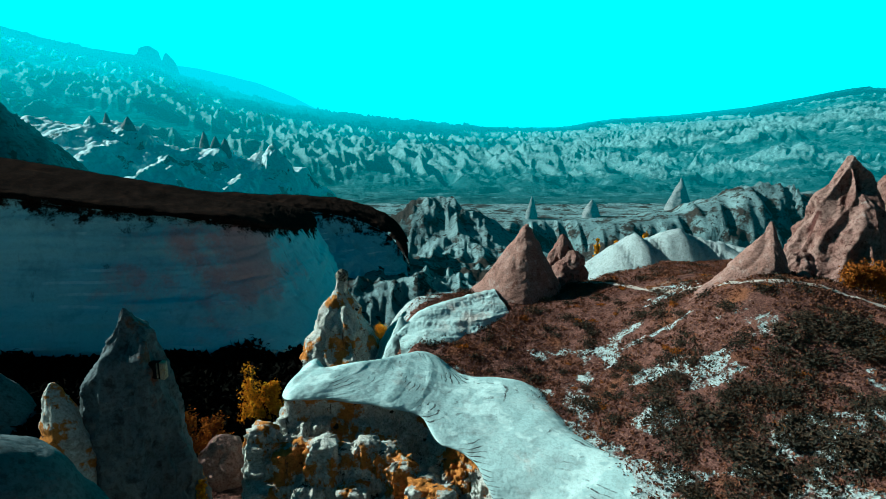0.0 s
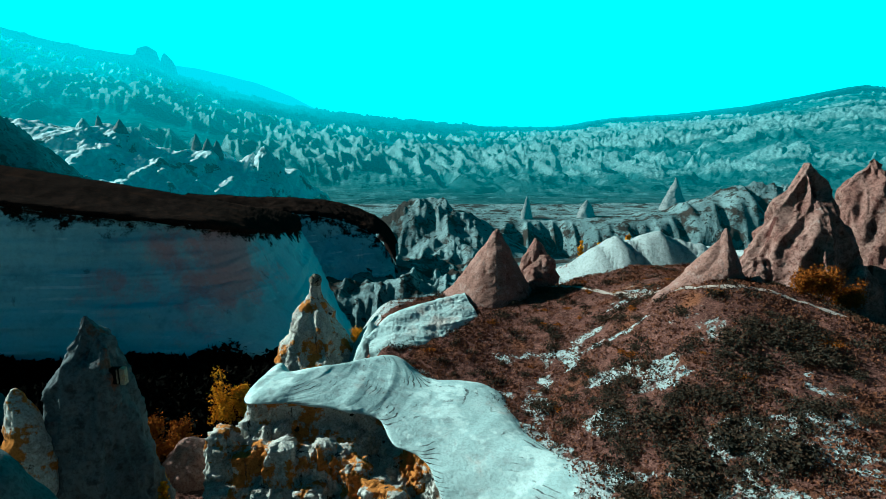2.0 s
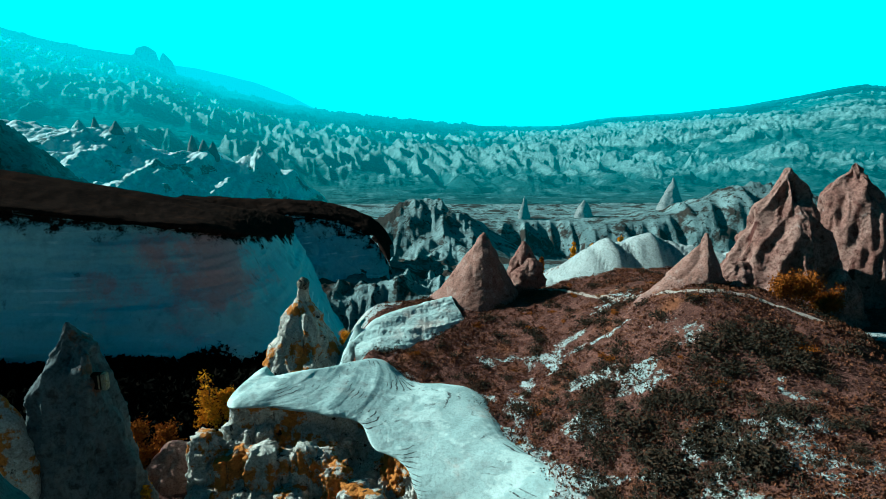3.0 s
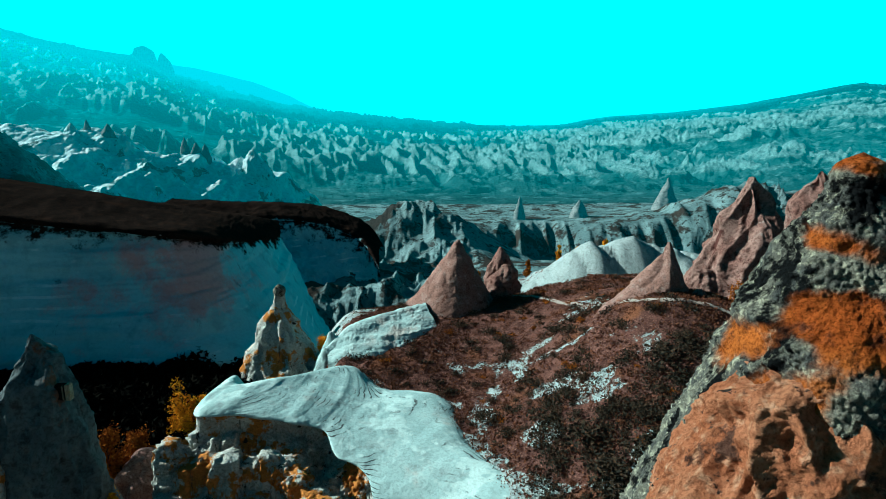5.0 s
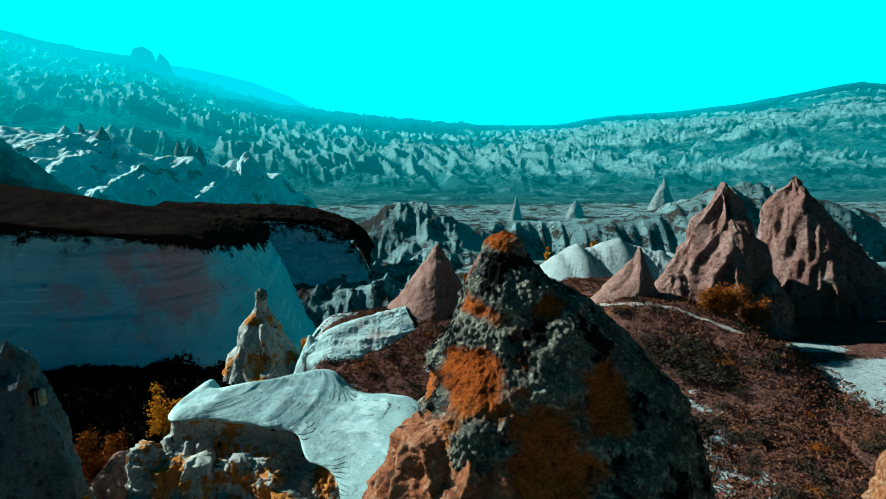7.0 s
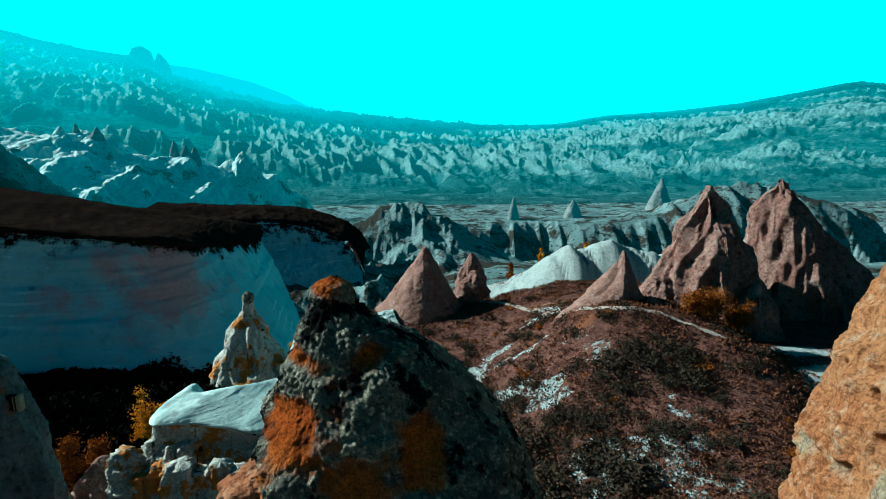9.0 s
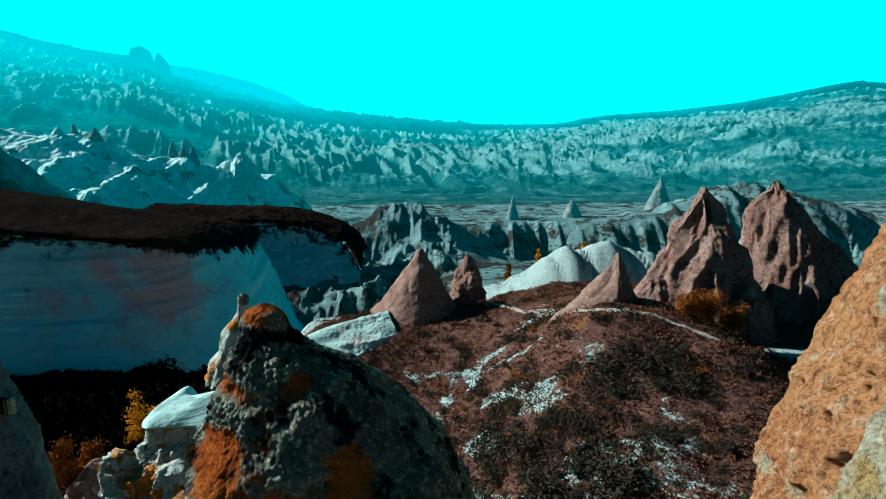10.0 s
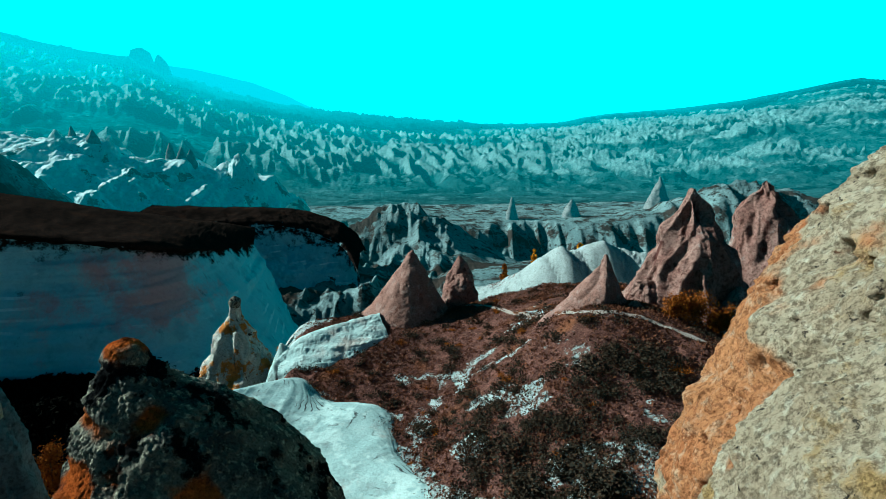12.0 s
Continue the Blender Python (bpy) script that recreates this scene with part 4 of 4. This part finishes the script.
rock_thing("rock_mound", "shaded grey tuff mound at the valley edge", "rock", (-19.5, 22.5), [(2, 8, 9, 6), (10, 5.5, 6.0, 4.5), (14, 3.6, 3.8, 3.2), (16.2, 2.2, 1.9, 2), (17.0, 0.6, 0.5, 0.6)], SHADE_GREY_TUFF, seed=27, lumps=0.4, lump_size=3, fine=0.06)
rock_thing("rock_mound", "pale shaded tuff spur at the cliff foot", "rock", (-46, 50), [(-1, 9, 10, 8), (5, 6.2, 6.4, 5.5), (9, 4.2, 3.4, 3.6), (11.8, 2.2, 1.2, 2), (13.4, 0.4, 0.3, 0.4)], SHADE_GREY_TUFF, seed=28, lumps=0.5, lump_size=4, fine=0.08)
def spire_hollows(x, y, z):
    """Rust hollows in the lichen crust: low on the front, one at the shoulder, a band below the cap."""
    out = -0.36 - 0.25 * step(11.7, 12.1, x) + 0 * z
    for hx, hz, rx, rz, k in ((10.26, 31.24, 0.24, 0.17, 0.85), (11.10, 30.72, 0.52, 0.42, 0.80), (11.42, 31.05, 0.20, 0.25, 0.55), (10.51, 31.70, 0.28, 0.10, 0.60), (10.90, 31.80, 0.16, 0.12, 0.45), (10.70, 30.30, 0.60, 0.40, 0.45), (11.3, 29.6, 0.6, 0.7, 0.5)):
        out = out + k * np.exp(-(((x - hx) / rx) ** 2) - ((z - hz) / rz) ** 2)
    return out


rock_thing("rock_mound", "low pinkish tuff mound among rust-brown autumn trees", "rock", (-17.9, 43.6), [(-1, 4.6, 4.0, 3), (2.0, 2.8, 2.6, 2.2), (4.0, 1.7, 1.8, 1.5), (5.0, 0.9, 1.2, 0.9), (5.4, 0.2, 0.3, 0.3)], BRIGHT_PINK, seed=29, power=2.6, lumps=0.5, lump_size=1.2, flutes=0.3, flute_size=0.9, fine=0.1, rings=60, round_=80)
near = thing("rock_spire", "lichen-blackened orange tuff spire with a small cap", "rock spire", at=(10.57, 1.9, 2))
under(near, rock("foot", (10.57, 1.9), [(1, 5.0, 5.5, 4.0), (18, 3.0, 3.6, 2.8), (26, 1.95, 2.5, 1.8), (28.6, 1.44, 1.98, 1.42)], LICHEN_ROCK, 18, power=3.0, lumps=0.13, lump_size=0.5, rings=90, round_=120, hollow=lambda x, y, z: 0 * x))
under(near, rock("body", (10.57, 1.9), [(28.4, 1.48, 2.0, 1.44), (28.8, 1.4, 1.95, 1.4), (29.8, 1.12, 1.82, 1.2), (30.5, 0.84, 1.66, 1.0), (31.0, 0.66, 1.42, 0.82), (31.4, 0.48, 1.05, 0.62), (31.7, 0.36, 0.70, 0.46), (31.95, 0.22, 0.30, 0.26), (32.1, 0.16, 0.18, 0.17)], LICHEN_ROCK, 18, power=3.0, lumps=0.13, lump_size=0.5, fine=0.04, fine_size=0.16, rings=340, round_=560, dense=1.15, focus=(radians(160), radians(385)), crust=0.075, crust_size=0.045, hollow=spire_hollows, hollow_depth=0.10, hollow_soft=0.32))
under(near, rock("cap_stone", (10.57, 1.9), [(31.98, 0.14, 0.15, 0.14), (32.06, 0.17, 0.17, 0.17), (32.16, 0.19, 0.17, 0.18), (32.26, 0.13, 0.12, 0.13), (32.31, 0.04, 0.04, 0.04)], LICHEN_ROCK, 181, lumps=0.03, lump_size=0.12, fine=0.015, fine_size=0.05, rings=60, round_=100, crust=0.03, crust_size=0.05, hollow=lambda x, y, z: -0.04 + 0 * x, hollow_depth=0.02))
under(near, rock("shoulder", (10.15, 1.6), [(26, 1.9, 1.7, 1.35), (28.8, 1.25, 1.25, 1.1), (29.8, 0.86, 1.05, 0.86), (30.4, 0.60, 0.90, 0.66), (30.75, 0.36, 0.72, 0.46), (30.9, 0.10, 0.38, 0.2)], RUST_ROCK, 182, lumps=0.12, lump_size=0.4, flutes=0.14, flute_size=0.28, fine=0.04, fine_size=0.09, rings=280, round_=300, dense=1.5, crust=0.03, crust_size=0.05, hollow=lambda x, y, z: 0.9 + 0 * x, hollow_depth=0.0), "sunlit orange shoulder slab")
side = thing("rock_outcrop", "sunlit ochre and cream tuff outcrop with pitted surface", "rock outcrop", at=(22.6, 2.4, 2))
LEFT_FACE = (radians(100), radians(275))
under(side, rock("foot", (22.6, 2.4), [(1, 10.5, 8, 5.5), (20, 9.4, 6, 4.4), (27.6, 7.7, 5, 3.6)], OCHRE_ROCK, 19, power=2.2, lumps=0.32, lump_size=0.9, rings=60, round_=160, hollow=lambda x, y, z: 0.3 + 0 * x))
under(side, rock("body", (22.6, 2.4), [(27.2, 7.8, 5, 3.6), (28.5, 7.42, 5, 3.6), (29.5, 7.15, 5, 3.6), (30.5, 6.85, 5, 3.6), (31.5, 6.5, 5, 3.6), (32.3, 6.1, 5, 3.6), (33.1, 5.4, 5, 3.55), (33.8, 4.7, 4.6, 3.5), (34.6, 3.95, 4.2, 3.3), (36.0, 1.6, 2.4, 2.4)], OCHRE_ROCK, 19, power=2.2, lumps=0.30, lump_size=0.9, fine=0.13, fine_size=0.3, rings=400, round_=660, dense=1.1, focus=LEFT_FACE, crust=0.17, crust_size=0.11, pits=0.42, pit_size=0.30, ledges=0.14, ledge_size=0.5, hollow=lambda x, y, z: 1.2 * step(31.9, 30.2, z - 0.6 * (x - 15.6) + 0.5 * (1.6 - y)) - 0.5, hollow_depth=0.05, hollow_soft=0.6))
under(side, rock("slab", (18.3, 0.8), [(20, 4.4, 4, 2.8), (27.2, 3.75, 3, 2.2), (29.4, 3.35, 3, 1.95), (30.8, 3.05, 2.8, 1.8), (31.6, 2.75, 2.5, 1.6), (32.2, 2.25, 2.2, 1.3), (32.6, 1.4, 1.5, 0.8), (32.75, 0.4, 0.6, 0.4)], OCHRE_ROCK, 191, power=3.0, lumps=0.14, lump_size=0.7, fine=0.07, fine_size=0.2, rings=300, round_=420, dense=1.3, focus=LEFT_FACE, crust=0.12, crust_size=0.09, pits=0.16, pit_size=0.22, hollow=lambda x, y, z: -0.5 + 0 * x), "grey pitted slab leaning on the outcrop")

# castle rock on the far skyline, its haze given by emission
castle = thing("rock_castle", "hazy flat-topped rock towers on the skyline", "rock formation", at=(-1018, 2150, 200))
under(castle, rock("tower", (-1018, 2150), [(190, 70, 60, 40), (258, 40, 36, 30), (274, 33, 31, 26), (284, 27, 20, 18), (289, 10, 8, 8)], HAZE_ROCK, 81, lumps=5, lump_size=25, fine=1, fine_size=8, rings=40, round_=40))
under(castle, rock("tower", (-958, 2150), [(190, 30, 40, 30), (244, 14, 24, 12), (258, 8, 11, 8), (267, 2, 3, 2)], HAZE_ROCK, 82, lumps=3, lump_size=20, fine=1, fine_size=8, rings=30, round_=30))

# pinnacles of the middle distance: x, y, height, half width
PINNACLES = [(-89, 225, 5.5, 1.8), (-86, 228, 4.5, 2.0), (-81, 224, 5, 2.0), (-119, 215, 5, 1.5), (-110, 212, 5, 2.6), (-68, 300, 13.5, 2.0), (-67, 330, 8, 2.8), (-59, 340, 10, 2.9), (-51, 400, 14, 4.4), (-45, 410, 21, 3.2), (-38, 400, 20, 6.4), (-29, 400, 10, 3.6), (-13, 420, 12, 3.6), (-2, 420, 9, 2.6), (4, 420, 9, 2.6), (10, 420, 9.5, 3.0), (-85, 310, 15, 4.6), (-89, 308, 11, 3.4), (-81, 312, 11, 3.4), (66, 440, 17, 4.4), (112, 445, 13, 7.0), (180, 450, 22, 8.6)]
for i, (px_, py_, h, w) in enumerate(PINNACLES):
    foot = ground_at(px_, py_) if py_ > 260 else max(ground_at(px_, py_), float(np.interp(px_, [p[0] for p in fold_crest], [p[2] for p in fold_crest])) - 0.11 * max(py_ - 236, 0))
    o = rock_thing("rock_pinnacle", "grey pointed rock pinnacle on the valley plain" if py_ > 350 else "grey pointed rock pinnacle on a folded white ridge", "rock pinnacle", (px_, py_), [(foot - 3, w * 1.25, w * 1.25, w * 1.1), (foot + 0.3 * h, w * 0.85, w * 0.8, w * 0.8), (foot + 0.65 * h, w * 0.45, w * 0.5, w * 0.5), (foot + 0.9 * h, w * 0.16, w * 0.2, w * 0.2), (foot + h, w * 0.04, w * 0.05, w * 0.05)], HAZY_PINNACLE, group="pinnacles", seed=100 + i, lumps=w * 0.16, lump_size=w * 0.9, flutes=w * 0.12, flute_size=w * 0.6, fine=w * 0.05, fine_size=w * 0.3, rings=34, round_=36)

# trodden path along the crest
u = np.linspace(0, 1, 120)
pc = curve_through([(0, 15.5, 67.0), (0.12, 19.2, 63.4), (0.24, 21.5, 58.5), (0.36, 22.9, 54.0), (0.48, 24.2, 49.6), (0.6, 26.6, 46.6), (0.7, 29.6, 46.0), (0.82, 32.8, 44.2), (0.92, 35.4, 42.4), (1, 38.5, 41.2)], u)
tang = np.gradient(pc, axis=0)
side_way = np.stack([-tang[:, 1], tang[:, 0]], 1) / np.linalg.norm(tang, axis=1, keepdims=True)
rows_ = []
for k in np.linspace(-1, 1, 7):
    w = (0.30 + 0.10 * fbm(u * 30, 0.1 * k, 0.3, 2, 90))[:, None]
    p = pc + side_way * w * k
    rows_.append(np.concatenate([p, (height(p[:, 0], p[:, 1]) + 0.12 - 0.06 * k * k)[:, None]], 1))
tagged(new("path", grid_mesh("path", np.array(rows_)[::-1], PATH)), "pale trodden footpath along the hill crest", "footpath", kind="structure")

# ---- plants ----
tree("autumn_tree", (-17.2, 50.0, ground_at(-17.2, 50.0)), 7.0, 1.7, YELLOW_LEAF, 1, "yellow-leaved autumn poplar in the valley")
tree("autumn_tree", (-15.7, 50.8, ground_at(-15.7, 50.8)), 5.2, 1.1, YELLOW_LEAF, 2, "smaller yellow autumn poplar beside another")
tree("autumn_tree", (-20.6, 43.5, ground_at(-20.6, 43.5)), 5.8, 1.6, RUST_LEAF, 3, "rust-brown autumn tree beside the chimney")
tree("autumn_tree", (-19.2, 45.0, ground_at(-19.2, 45.0)), 4.2, 1.4, RUST_LEAF, 4, "low rust-brown autumn tree by the mound")
tree("autumn_tree", (-17.0, 36.5, ground_at(-17.0, 36.5)), 5.0, 0.9, YELLOW_LEAF, 5, "bright yellow sapling below the ridge")
tree("autumn_tree", (-7.6, 70, ground_at(-7.6, 70)), 4.2, 1.0, YELLOW_LEAF, 6, "small golden tree in the gully")
for i, (x, y, h, w) in enumerate([(33.6, 46.8, 1.8, 1.3), (35.6, 47.4, 2.2, 1.6), (38.2, 47.8, 1.7, 1.4)]):
    tree("autumn_shrub", (x, y, ground_at(x, y)), h, w, RUST_LEAF, 10 + i, "wide orange autumn shrub below the red cones", leaf=0.11)
for i, (x, y, h) in enumerate([(34, 128, 9), (38, 128, 8), (44, 127, 8.5), (28, 135, 6), (16, 130, 6)]):
    tree("autumn_tree", (x, y, ground_at(x, y)), h, 1.0, YELLOW_LEAF if i < 3 else RUST_LEAF, 20 + i, "thin autumn poplar among far rocks", leaves=600, leaf=0.3)

rng = np.random.default_rng(5)
kinds = [bush("bush", 1.0, 0.9, DARK_LEAF, 31), bush("bush", 1.0, 0.7, DRY_LEAF, 32), bush("bush", 1.0, 1.0, DARK_LEAF, 33), bush("bush", 1.0, 0.6, RUST_LEAF, 34)]
words = ["dark leafless-looking bush on the dry hill", "rust-brown dry bush on the hill", "dark green-black bush on the dry hill", "low orange-brown bush on the hill"]
for k, w in zip(kinds, words):
    tagged(k, w, "bush", "bushes on the hill")
count = 0
# the last hundred, larger and mostly dark, stand in for the slope's shade
while count < 330:
    x, y = (rng.uniform(-6, 40), rng.uniform(26, 68)) if count < 230 else (rng.uniform(12, 30), rng.uniform(28, 43))
    e = float(np.interp(y, EDGE_Y, EDGE_X)) - 1.0
    if x < e + 0.2 or (-6 < x < 6.5 and 54.5 + 0.5 * max(x, 0) < y < 66) or vnoise(x / 5, y / 5, 0.4, 77) < rng.uniform(-0.9, 0.5):
        continue
    k = int(rng.integers(0, 4)) if count < 230 else int(rng.choice([0, 2, 2, 1]))
    size = rng.uniform(0.32, 0.92) * (1.15 if k in (0, 2) else 0.9) * (1.5 if count >= 230 else 1.0)
    m = Matrix.Translation((x, y, ground_at(x, y) - 0.05)) @ Matrix.Rotation(rng.uniform(0, 6.28), 4, "Z") @ Matrix.Diagonal((size, size, size * 0.85, 1))
    if count < 4:
        kinds[count].matrix_basis = m
    else:
        copy_thing(kinds[k], m)
    count += 1

# dry tufts on the hill
n = 40000
tx, ty = rng.uniform(-8, 42, n), rng.uniform(24, 69, n)
e = np.interp(ty, EDGE_Y, EDGE_X) - 0.6
keep = (tx > e - 0.3 + rng.normal(size=n) * 1.3) & (vnoise(tx / 3, ty / 3, 0.2, 79) + rng.uniform(-0.6, 0.9, n) > -0.1)
tx, ty = tx[keep], ty[keep]
tz = height(tx, ty)
pts = np.stack([tx, ty, tz], 1)
pts = np.repeat(pts, 4, 0) + rng.normal(size=(len(pts) * 4, 3)) * np.array([0.14, 0.14, 0.05]) + np.array([0, 0, 0.08])
tagged(new("dry_grass", leaf_cloud("dry_grass", pts, 0.105, DRY_LEAF, 7)), "rust-brown dry grass tufts covering the hill", "grass", kind="stuff")

# low dark scrub between the bushes, massed to darken the slope as shade would
n = 26000
tx, ty = rng.uniform(-4, 40, n), rng.uniform(25, 66, n)
e = np.interp(ty, EDGE_Y, EDGE_X)
keep = (tx > e + 0.2) & (vnoise(tx / 1.5, ty / 1.5, 0.3, 87) + 1.25 * bump_at(tx, ty, 20, 33.5, 4.5, 8) + rng.uniform(-0.25, 0.25, n) > 0.62)
tx, ty = tx[keep], ty[keep]
pts = np.repeat(np.stack([tx, ty, height(tx, ty)], 1), 9, 0)
pts = pts + rng.normal(size=pts.shape) * np.array([0.16, 0.16, 0.10]) + np.array([0, 0, 0.16])
tagged(new("scrub", leaf_cloud("scrub", pts, 0.10, DARK_LEAF, 9)), "low dark scrub scattered over the dry hill", "scrub", kind="stuff")

# thicket on the valley floor, its black leaves carrying the deep shade
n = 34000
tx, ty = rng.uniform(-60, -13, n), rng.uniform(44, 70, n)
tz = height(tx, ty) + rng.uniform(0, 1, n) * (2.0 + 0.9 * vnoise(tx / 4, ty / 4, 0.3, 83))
tagged(new("thicket", leaf_cloud("thicket", np.stack([tx, ty, tz], 1), 0.5, SHADE_BLACK_LEAF, 8)), "near-black shaded thicket on the valley floor", "thicket", kind="stuff")
